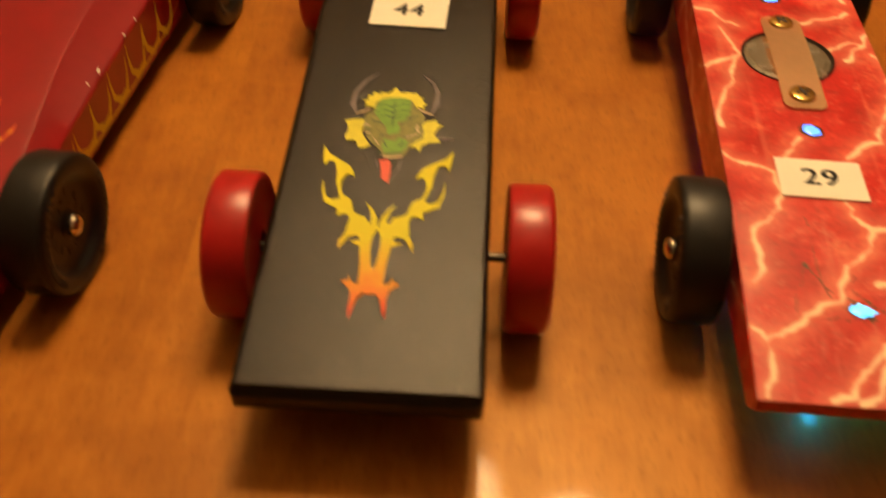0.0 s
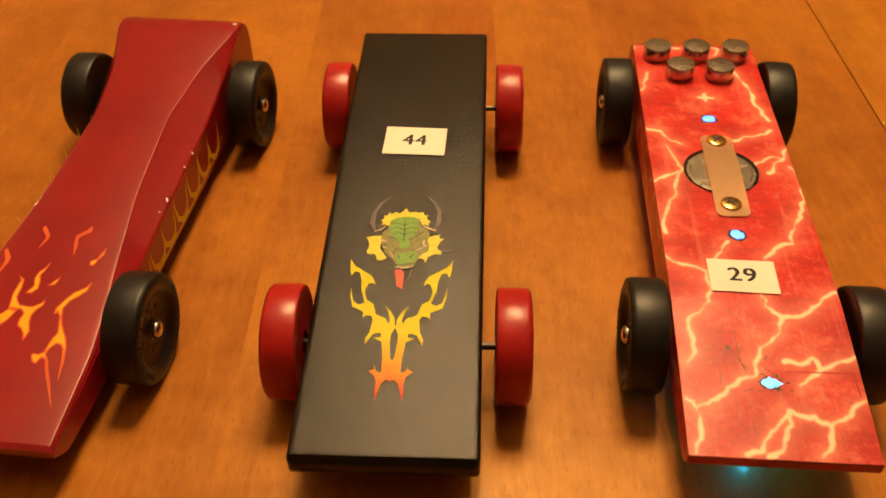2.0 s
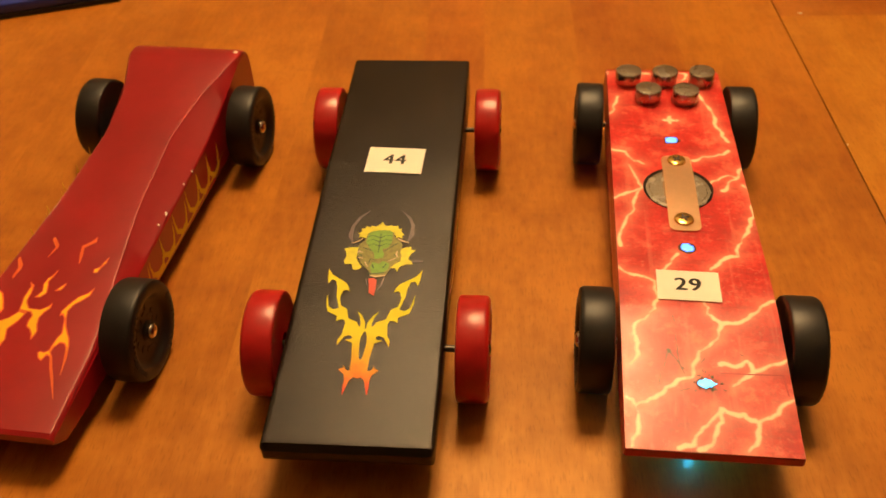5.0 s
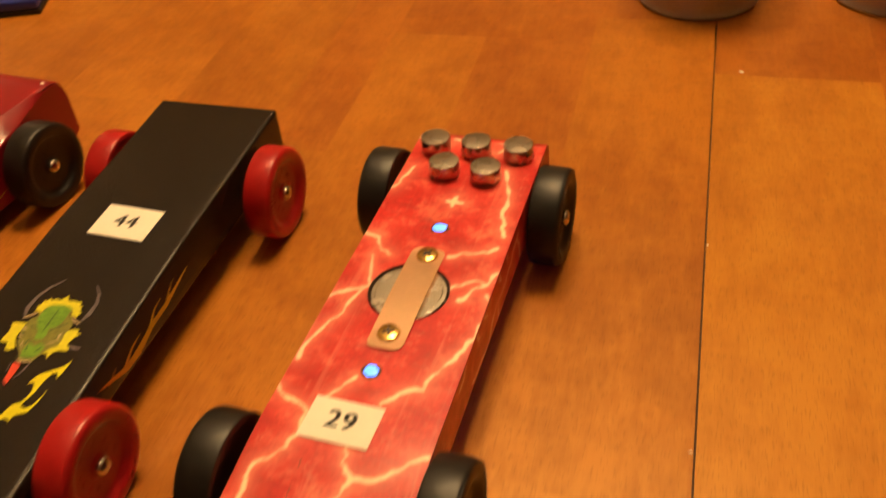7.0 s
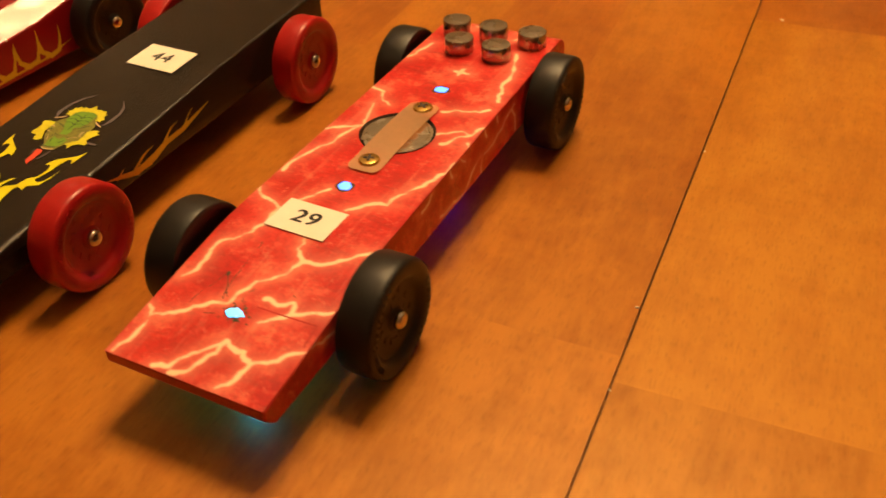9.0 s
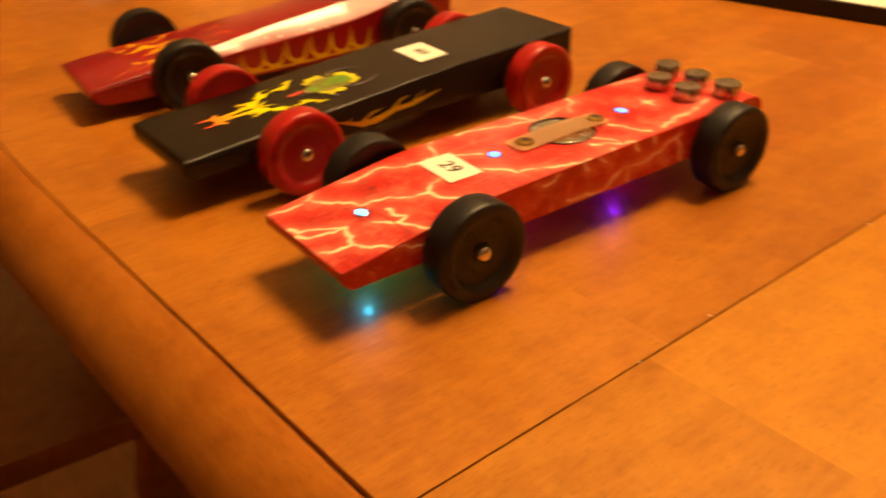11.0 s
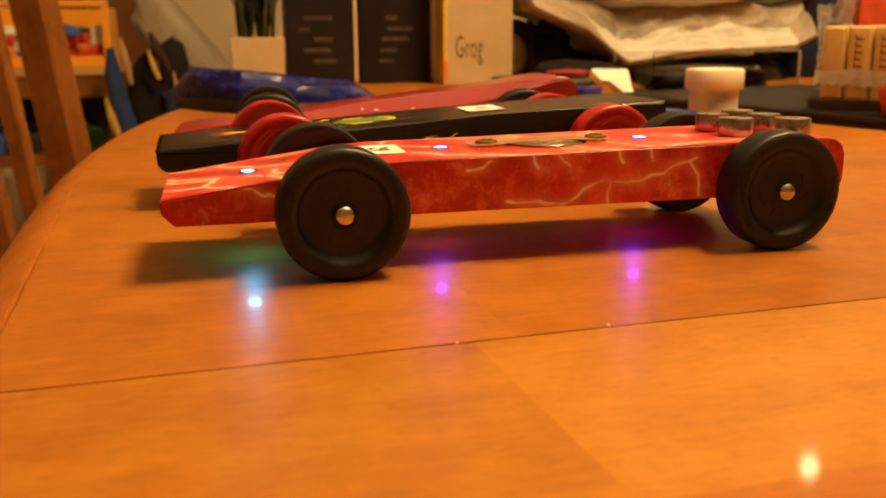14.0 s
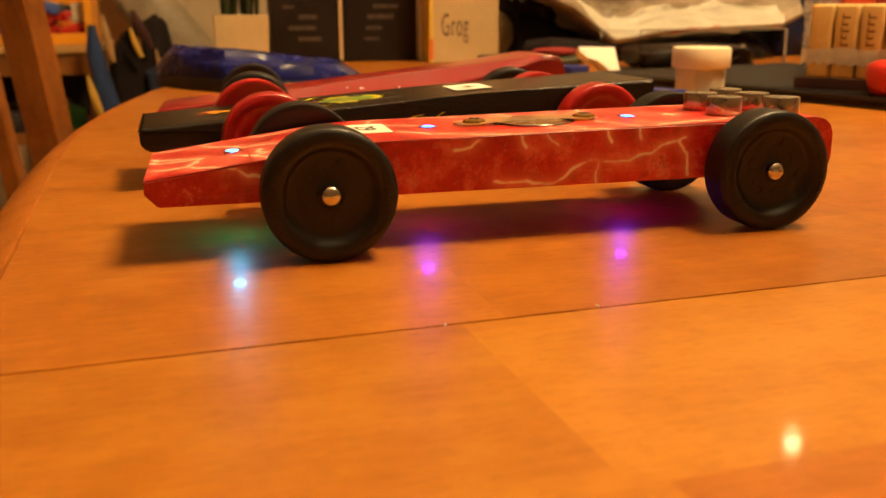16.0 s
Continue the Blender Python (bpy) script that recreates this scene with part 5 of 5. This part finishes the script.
part("sleeve", tube([(-620, 432, 13), (-604, 452, 13), (-598, 478, 12), (-604, 503, 10), (-618, 522, 6)], [10, 13, 12, 11, 7], 16), DARK_CLOTH, coat, "", True)
part("collar", tube([(-648, 428, 52), (-640, 440, 58), (-638, 456, 53), (-648, 470, 44)], [5, 8, 8, 5], 12), DARK_CLOTH, coat, "", True)

pack = thing("wrapped_package", mpose(0, 0, 0), "puffy creased plastic-wrapped package with a painted-in bright band", "package")
PACK_EDGE = ([414, 428, 442, 476, 521, 540, 565, 610, 680, 712, 742], [77, 70, 64, 51, 18, 20, 25, 29, 31, 32, 46])
PACK_V = [0.0, 0.06, 0.2, 0.38, 0.7, 0.85, 1.0]


def puffed(y, v, lift=0.0):
    """A spot on the front of the package: a soft lower lip, a sloping band, then a steeper creased face leaning back."""
    e = float(np.interp(y, *PACK_EDGE))
    x = float(np.interp(v, PACK_V, [0, 3.0, -7, -24, -44, -80, -128]))
    z = float(np.interp(v, PACK_V, [0, 4.0, 14, 24, 54, 70, 82]))
    c = Vector((y * 0.016 + v * 1.4, v * 4.2 - y * 0.004, 1.7))
    fold = 1 - abs(noise.noise(c * 1.6)) * 2.4
    crease = 5.5 * noise.noise(c) + 5.0 * fold * fold * (1 if fold > 0 else -1) + 1.6 * noise.noise(c * 5.3)
    crease *= min(1.0, 0.12 + 2.0 * v)
    return (-606 + x + 0.75 * (crease + lift), y, e + z + 0.7 * (crease + lift))


def pillow():
    sections = []
    for i in range(75):
        y = 414 + 328 * i / 74
        e = float(np.interp(y, *PACK_EDGE))
        ring = [puffed(y, j / 44) for j in range(45)]
        ring += [(-760, y, e + 70), (-768, y, e + 40), (-750, y, e + 8), (-690, y, e + 1.0), (-630, y, e - 1.0)]
        if i in (0, 74):
            ring = [(-670 + (p[0] + 670) * 0.8, y, e + 40 + (p[2] - e - 40) * 0.7) for p in ring]
        sections.append(ring)
    return loft(sections)


def pack_patch(y0, y1, low, high, lift, cols=60, lines=22):
    """A thin panel lying on the front of the package, between two wavy borders."""
    bm = bmesh.new()
    grid = []
    for i in range(cols + 1):
        y = y0 + (y1 - y0) * i / cols
        a, b = low(y), high(y)
        grid.append([bm.verts.new(puffed(y, a + (b - a) * j / lines, lift)) for j in range(lines + 1)])
    for a, b in zip(grid, grid[1:]):
        for k in range(lines):
            bm.faces.new((a[k], a[k + 1], b[k + 1], b[k]))
    bmesh.ops.solidify(bm, geom=bm.faces[:], thickness=0.3)
    return bm


part("wrapping", pillow(), WRAP_GREY, pack, "grey-tan creased wrapping", True)
# Band that faces the lamp, its brightness painted as a paler panel.
part("cream_panel", pack_patch(468, 716, lambda y: 0.05 + 0.2 * max(0.0, (500 - y) / 32), lambda y: 0.27 + 0.13 * min(1.0, (y - 468) / 60) - 0.1 * max(0.0, (y - 640) / 76) + 0.03 * math.sin(y * 0.09), 0.9), LIT_FILM, pack, "cream band with the lamp's light painted in", True)
part("printed_stripe", pack_patch(584, 640, lambda y: 0.0, lambda y: 0.05 + 0.015 * math.sin(y * 0.2), 1.3, 24, 5), ORANGE_PRINT, pack, "orange-red printed stripe", True)


def top_layer(y0, y1, low, radius, seed, count=44):
    """A puffed upper layer: a fat creased roll lying back on the package, hanging over its face."""
    sections = []
    for i in range(count + 1):
        u = i / count
        y = y0 + (y1 - y0) * u
        end = math.sin(math.pi / 2 * min(1.0, max(0.03, min(u, 1 - u) * 7))) ** 0.6
        zc = float(np.interp(y, *low)) + radius
        ring = []
        for k in range(36):
            a = 2 * math.pi * k / 36
            c = Vector((math.cos(a) * 1.3 + seed, y * 0.013, math.sin(a) * 1.3))
            r = radius * end * (1 + 0.16 * noise.noise(c) + 0.10 * (0.3 - abs(noise.noise(c * 2.3))))
            ring.append((-664 + 1.45 * r * math.cos(a), y, zc + r * math.sin(a)))
        sections.append(ring)
    return loft(sections)


part("upper_film", top_layer(410, 700, ([410, 440, 480, 600, 700], [94, 88, 81, 78, 80]), 36, 2.0), FILM_CREAM, pack, "pale cream puffed upper layer", True)
part("teal_film", top_layer(676, 768, ([676, 700, 735, 768], [82, 76, 78, 92]), 30, 5.0, 24), TEAL_FILM, pack, "blue-green film end", True)
tagged(part("navy_bag", lump(90, 80, 105, 53, 0.2), NAVY_FILM, None, "", True, mpose(-690, 778, 0)), "crumpled dark navy plastic bag behind the package", "bag")
for ya, yb, tall, paint, words in ((636, 666, 101, CARTON_RED, "orange-red carton with a pale band"), (676, 716, 101, CARTON_RED, "orange-red carton with a dark label")):
    g = thing("small_carton", mpose(-432, 0, 0), words, "carton", "cartons behind the wafers")
    part("carton_body", box(0, 30, ya, yb, 0, tall, 1.5), paint, g)
    part("pale_band", box(30.1, 30.6, ya + 1, yb - 1, 97, 100), PAPER, g, "pale band")
    if ya > 650:
        part("dark_label", box(30.1, 30.6, ya + 1, yb - 1, 40, 78), CARTON_BROWN, g, "dark label")

cl = thing("clear_box", mpose(-470, 540, 0), "shallow clear plastic box with dark contents", "box")
for q in ((-50, 30, -72, -71, 1, 36), (-50, 30, 67, 68, 1, 36), (29, 30, -71, 67, 1, 36), (-50, -49, -71, 67, 1, 36)):
    part("clear_wall", box(*q), CLEAR, cl, "clear wall")
for q in ((29.0, 31.2, 66.6, 68.8, 1, 36), (28.8, 31.0, -71, 66.4, 0.9, 2.8), (28.8, 30.6, -71, 66.4, 35.2, 36.6), (-48, 28.6, 66.8, 68.6, 35.2, 36.6)):
    part("moulded_edge", box(*q, 0.5), FROSTED, cl, "frosted moulded edge", True)
part("box_floor", box(-50, 30, -72, 68, 0, 0.9), DARK_PLASTIC, cl, "dark floor")
part("contents", lump(66, 118, 22, 21, 0.16), CARD_BLACK, cl, "dark contents", True, mpose(-12, -4, 1))
part("folded_flap", prism([(0, 8), (5, 10), (13, 21), (9, 22)], -0.5, 0.5, "x", 0.2), FROSTED, cl, "small pale slanted piece", False, mpose(20, 24, 1.2, 0, -8, 0))

wr = thing("clear_wrapper", mpose(-372, 588, 7.4, 0, 0, 24), "crinkled clear plastic wrapper standing on end", "wrapper")
for k, (dy, w, h, seed) in enumerate(((-6, 26, 66, 61), (8, 24, 84, 62))):
    bm = bmesh.new()
    grid = []
    for i in range(26):
        row = []
        for j in range(40):
            u, v = i / 25 - 0.5, j / 39
            c = Vector((u * 3.0, v * 5.5, seed))
            crease = 7 * (abs(noise.noise(c)) - 0.25) + 4 * (abs(noise.noise(c * 2.7)) - 0.25)
            row.append(bm.verts.new((k * 6 + crease + 5 * u * u, dy + u * w * (0.8 + 0.5 * v * v), h * v + 2.5 * noise.noise(c * 1.3) * v)))
        grid.append(row)
    for a, b in zip(grid, grid[1:]):
        for j in range(39):
            bm.faces.new((a[j], a[j + 1], b[j + 1], b[j]))
    bmesh.ops.solidify(bm, geom=bm.faces[:], thickness=0.25)
    part("film_fold", bm, CRINKLED, wr)

ball = tagged(part("pale_ornament", lathe([(0.001, 0), (9, 0), (9.6, 1.5), (6, 5), (5.4, 8), (9, 12), (14, 19), (15.6, 28), (14.4, 37), (10, 45), (5, 49.5), (0.001, 51)], 36), ORNAMENT, None, "", True, mpose(-668, 418, 0)), "round pale grey-tan ornament on a short foot", "ornament")
mat = tagged(part("green_cloth", lump(64, 92, 13, 71, 0.16, 20), GREEN_CLOTH, None, "", True, mpose(-566, 414, 0, 0, 0, 8)), "folded grey-green cloth lying on the table", "cloth")
pouch = tagged(part("red_pouch", lump(34, 42, 8, 72, 0.16, 14, 0.75), DARK_RED, None, "", True, mpose(-556, 437, 10.2, 0, 0, 6)), "small dark red pouch on the green cloth", "pouch")

tray = thing("baking_tray", mpose(-76, 437, 0, 0, 0, 15), "flat dark metal tray lined with white paper", "tray")
part("rim", box(0, 150, 0, 3, 0, 9, 0.8), DARK_PLASTIC, tray, "dark rim")
part("rim", box(0, 3, 3.1, 170, 0, 9, 0.8), DARK_PLASTIC, tray, "dark rim")
part("tray_floor", box(3.1, 150, 3.1, 170, 0.5, 3), DARK_PLASTIC, tray)
part("paper_liner", box(14, 150, 12, 170, 3.1, 4.2), PAPER, tray, "white paper liner")

rack = thing("wire_rack", mpose(-378.5, 399.4, 0, 0, 0, 15), "low dark wire mesh rack under the wafers", "rack")
for z0, z1, y0 in ((4.4, 6.4, 0), (0, 1.6, 0), (4.4, 6.4, 212), (0, 1.6, 212)):
    part("rack_frame", box(0, 290, y0, y0 + 3, z0, z1, 0.6), RACK_METAL, rack, "", True)
for x in (0, 287):
    part("rack_frame", box(x, x + 3, 3.1, 211.9, 4.4, 6.4, 0.6), RACK_METAL, rack, "", True)
part("rack_sheet", box(3.1, 286.9, 3.1, 211.9, 1.0, 2.0), DARK_PLASTIC, rack, "dark sheet under the wires")
for k in range(118):
    part("rack_bar", box(1.0 + k * 2.44, 2.3 + k * 2.44, 0.6, 2.4, 1.7, 4.3), RACK_METAL, rack)
for k in range(71):
    part("wire", tube([(1.5 + k * 4.1, 1.5, 6.6), (1.5 + k * 4.1, 213.5, 6.6)], 0.7, 5), RACK_METAL, rack)

dish = thing("wafer_tray", mpose(-200, 476, 7.4, 0, 0, 36), "shallow dark maroon carton tray holding the wafers", "tray")
part("tray_floor", box(-15, 82, -12, 7, 0, 5.6, 0.5), MAROON_CARD, dish)
for q in ((-15, 82, -13.2, -12.1, 0, 6.2), (-15, 82, 7.1, 8.2, 0, 6.2), (-16.2, -15.1, -13.2, 8.2, 0, 6.2), (82.1, 83.2, -13.2, 8.2, 0, 6.2)):
    part("tray_wall", box(*q, 0.4), MAROON_CARD, dish)
for k in range(6):
    w = thing("wafer_bar", mpose(-202 + 11.5 * k, 472 + 8.4 * k, 13.2, 0, 0, -54), "upright yellow wrapped wafer bar with brown lettering", "wafer bar", "wafer bars")
    part("wrapper", box(-9, 9, -6.6, 6.6, 0, 43, 2.4, 3), WAFER, w, "", True)
    for j in range(5 if k in (1, 2, 4) else 0):
        part("text_bar", box(9.05, 9.25, -2.4, 2.2 - 0.9 * (j % 2), 19 + j * 3.9, 20.3 + j * 3.9), BROWN_INK, w)
        part("text_bar", box(9.05, 9.25, -2.4, -1.5, 20.4 + j * 3.9, 21.9 + j * 3.9), BROWN_INK, w)
frill = thing("lace_frill", mpose(-200, 476, 13.2, 0, 0, 36), "pale scalloped lace paper band round the wafers", "paper band")
bm = bmesh.new()
ring = [(-14 + 0.5 * k, -11.4 + 0.3 * math.sin(k * 0.31) + 0.2 * math.sin(k * 0.13), 7.4 + (1.6 + 0.7 * math.sin(k * 0.071)) * abs(math.sin(k * 0.27 + 0.5 * math.sin(k * 0.05)))) for k in range(190)]
low, high = [bm.verts.new(p) for p in ring], [bm.verts.new((p[0], p[1], 17.5 + 0.6 * math.sin(p[0] * 0.2))) for p in ring]
for k in range(189):
    bm.faces.new((low[k], low[k + 1], high[k + 1], high[k]))
bmesh.ops.solidify(bm, geom=bm.faces[:], thickness=0.4)
part("lace_paper", bm, LACE, frill, "", True)
cand = tagged(part("red_sweet", lump(25, 26, 20, 31, 0.1, 12), RED_BIT, None, "", True, mpose(-147, 479, 7.2)), "shiny red wrapped sweet beside the wafers", "sweet")
scr = tagged(part("white_clip", prism([(24, 0), (33, 0), (31, 10), (30, 22), (0, 22.5), (1, 17), (7, 14), (6, 11), (14, 12.5)], -5, 5, "y", 1.0), WHITE_CLIP, None, "", True, mpose(-403, 399, 2.4, -26, 0, 84)), "small white plastic clip standing on the table", "clip")


# ---- chair ----
chair = thing("dining_chair", mpose(-575, -38, FLOOR_Z), "orange-brown wooden dining chair with a bowed slatted back", "chair")
SEAT, BACK = 432, 265


def back_y(x, z):
    """The back bows away from the table and leans."""
    return -62 * (1 - (x / BACK) ** 2) - 0.12 * (z - 460)


def upright(x, w, d, z0, z1, name):
    slope = math.atan2(124 * x / BACK ** 2, 1)
    cw, sw = math.cos(slope), math.sin(slope)
    sections = []
    for q in range(9):
        z = z0 + (z1 - z0) * q / 8
        y = back_y(x, z)
        sections.append([(x + a * cw - b * sw, y + a * sw + b * cw, z) for a, b in ((-w / 2, -d / 2), (w / 2, -d / 2), (w / 2, d / 2), (-w / 2, d / 2))])
    bm = loft(sections)
    bmesh.ops.bevel(bm, geom=bm.edges[:], offset=2, segments=1, affect="EDGES")
    return part(name, bm, CHAIR_WOOD, chair)


for x in (-BACK, BACK):
    upright(x, 36, 40, 2, 1060, "back_post")
for k in range(6):
    upright(-183 + 73.2 * k, 17, 20, 470, 1004, "slat")
for z, h in ((420, 50), (1004, 60)):
    sections = []
    for q in range(25):
        x = -246 + 492 * q / 24
        y, slope = back_y(x, z + h), math.atan2(124 * x / BACK ** 2, 1)
        ox, oy = -math.sin(slope) * 17, math.cos(slope) * 17
        sections.append([(x - ox, y - oy, z), (x + ox, y + oy, z), (x + ox, y + oy, z + h), (x - ox, y - oy, z + h)])
    bm = loft(sections)
    bmesh.ops.bevel(bm, geom=[e for e in bm.edges if abs(e.verts[0].co.x - e.verts[1].co.x) > 10], offset=5, segments=2, affect="EDGES")
    part("back_rail", bm, CHAIR_WOOD, chair, "bowed rail", True)
part("seat", prism([(-225, 12), (225, 12), (240, 380), (205, 410), (-205, 410), (-240, 380)], SEAT - 40, SEAT - 14, "z", 6), CHAIR_WOOD, chair, "wooden seat", True)
for x in (-200, 200):
    part("leg", lathe([(14, 2), (20, 260), (22, SEAT - 40)], 14, Matrix.Translation((x, 370, 0))), CHAIR_WOOD, chair, "", True)

# ---- far side of the room ----
sh = thing("toy_shelf", mpose(-1560, -164, FLOOR_Z), "pale wooden shelf table with toys below", "shelf")
part("shelf_top", box(-160, 160, -260, 105, 733, 747, 3), SHELF_WOOD, sh)
part("shelf_rail", box(140, 152, -250, 95, 697, 732.8), RAIL_WOOD, sh, "darker brown rail")
for x in (-140, 146):
    for y in (-240, 94):
        part("shelf_leg", box(x - 8, x + 8, y - 9, y + 9, 0, 696.8), RAIL_WOOD, sh)
part("lower_shelf", box(-130, 136, -228, 82, 578, 598), RAIL_WOOD, sh)
# Panel added to make the space under the shelf dark; stands in for shade.
part("back_panel", box(-150, -142, -228, 82, 598.2, 696), DARK_PLASTIC, sh, "added panel darkening the space under the shelf")
binn = thing("toy_bin", mpose(-1520, -170, -2.5), "open orange plastic bin full of small toys", "bin")
part("bin_shell", box(-90, 90, -130, 100, 0, 4), TOY_ORANGE, binn)
for q in ((86, 90, -130, 100, 4.1, 18), (-90, -86, -130, 100, 4.1, 100), (-86, 86, -130, -126, 4.1, 100), (-86, 86, 96, 100, 4.1, 100), (84, 94, -134, -122, 18.1, 106), (84, 94, 92, 104, 18.1, 106)):
    part("bin_wall", box(*q, 1), TOY_ORANGE, binn)
part("bin_rim", box(80, 96, -134, 104, 100, 110, 3), TOY_ORANGE, binn, "", True)
rng = random.Random(77)
TOYS = [plain("toy_paint", c, 0.4) for c in ((0.6, 0.03, 0.02), (0.04, 0.09, 0.4), (0.7, 0.65, 0.5), (0.65, 0.2, 0.03), (0.05, 0.25, 0.08), (0.02, 0.02, 0.03))]
for k in range(44):
    s = rng.uniform(9, 20)
    t = part("toy_block", box(-s, s, -s * 0.6, s * 0.6, 0, s * rng.uniform(0.7, 1.4), 3), TOYS[(0, 0, 1, 2, 0, 3, 0, 5, 2)[k % 9]], None, "", True, mpose(-1520 + rng.uniform(-40, 64), -170 + rng.uniform(-105, 76), 3 + rng.uniform(0, 44), rng.uniform(-25, 25), rng.uniform(-25, 25), rng.uniform(0, 180)))
    tagged(t, "small coloured plastic toy block in the bin", "toy", "toys in the bin")
for k in range(22):
    s = rng.uniform(18, 40)
    t = part("toy_block", box(-s, s, -s * 0.7, s * 0.7, 0, s, 3), TOYS[(5, 1, 5, 4, 5, 0, 5)[k % 7]], None, "", True, mpose(-1560 + rng.uniform(-90, 100), -250 + rng.uniform(-90, 130), FLOOR_Z + 598.5, 0, 0, rng.uniform(0, 180)))
    tagged(t, "small coloured plastic toy block on the shelf", "toy", "toys on the shelf")
for k in range(16):
    s = rng.uniform(13, 24)
    yb = -205 + 125 * k / 15
    t = part("toy_block", box(-s, s, -s * 0.55, s * 0.55, 0, s * rng.uniform(0.8, 1.5), 3), TOYS[(1, 0, 2, 5, 0, 0, 2, 0)[k % 8]], None, "", True, mpose(-1478 + rng.uniform(-24, 16), yb, 4 + (34 - 0.18 * (yb + 205)) * (k % 3), rng.uniform(-30, 30), rng.uniform(-20, 20), rng.uniform(0, 180)))
    tagged(t, "small coloured plastic toy block in the bin", "toy", "toys in the bin")
knap = thing("dark_backpack", mpose(-1420, 16, FLOOR_Z + 300), "dark cloth backpack with pale straps beside a shelf", "backpack")
part("pack_body", lump(130, 125, 500, 43, 0.16), DARK_CLOTH, knap, "", True)
part("side_pocket", lump(60, 70, 210, 44, 0.2), DARK_CLOTH, knap, "", True, mpose(48, 30, 190))
part("strap", tube([(100, -56, 496), (108, -52, 472), (109, -48, 450), (104, -44, 422)], [3, 6, 6, 4], 8), STRAP_TAN, knap, "tan strap", True)
part("strap", tube([(74, 22, 440), (82, 26, 415), (80, 28, 395)], [2, 4, 3], 8), STRAP_TAN, knap, "tan strap", True)
part("strap", tube([(74, 4, 482), (80, 0, 465), (80, -4, 445)], [2, 4, 3], 8), STRAP_TAN, knap, "tan strap", True)
part("tag", box(86, 90, 48, 62, 390, 420, 2), TOY_PALE, knap, "pale tag")
part("strap", tube([(104, -86, 400), (112, -78, 372), (112, -71, 346), (106, -62, 322)], [3, 7, 7, 4], 8), STRAP_YELLOW, knap, "yellow strap", True)
part("strap", tube([(96, -15, 475), (101, -8, 452), (98, 0, 429)], [3, 5, 4], 8), STRAP_YELLOW, knap, "yellow strap", True)
part("maroon_flap", tube([(78, -10, 502), (90, -2, 482), (93, 8, 462), (86, 16, 442)], [4, 8, 8, 4], 12), MAROON_CLOTH, knap, "maroon cloth flap", True)
part("blue_pocket", lump(40, 42, 66, 50, 0.16, 14), NAVY_CLOTH, knap, "dark blue pocket", True, mpose(72, 24, 348))
part("hanging_toy", lump(40, 46, 60, 45, 0.12, 12), TOYS[2], knap, "white soft toy on the strap", True, mpose(96, -90, 236))
part("toy_hat", lump(34, 30, 42, 46, 0.12, 12), TOYS[0], knap, "red toy hat", True, mpose(98, -76, 282, 14))
part("toy_eye", lump(8, 20, 24, 48, 0.1, 10), TOYS[5], knap, "black toy eye", True, mpose(116, -84, 246))
tagged(part("rolled_blue_cloth", tube([(0, -14, 480), (6, -12, 440), (12, -2, 380), (14, 16, 300), (8, 40, 150), (0, 44, 0)], [6, 13, 16, 17, 17, 15], 14), BLUE_CLOTH, None, "", True, mpose(-1330, -44, FLOOR_Z + 300)), "blue rolled cloth leaning against the backpack", "cloth")
st = thing("low_bench", mpose(-1370, 40, FLOOR_Z), "low wooden bench carrying two backpacks", "bench")
part("bench_top", box(-130, 120, -110, 140, 270, 299, 3), SHELF_WOOD, st)
for x in (-100, 100):
    for y in (-90, 120):
        part("bench_leg", box(x - 14, x + 14, y - 14, y + 14, 0, 269), SHELF_WOOD, st)
tagged(part("plastic_bag", lump(60, 112, 310, 49, 0.10, 26, 0.75), BAG_FILM, None, "", True, mpose(-1750, 140, FLOOR_Z + 640, 36)), "crumpled translucent plastic carrier bag", "bag")
cb = thing("side_cabinet", mpose(-1850, 200, FLOOR_Z), "plain brown side cabinet against the wall", "cabinet")
part("cabinet_body", box(-200, 220, -160, 300, 0, 619, 4), DOOR_WOOD, cb)
dr = tagged(part("door_1", box(-2296, -2250, -330, -10, FLOOR_Z, 1300, 3), DOOR_WOOD), "dark brown wooden door in the far wall", "door", kind="structure")
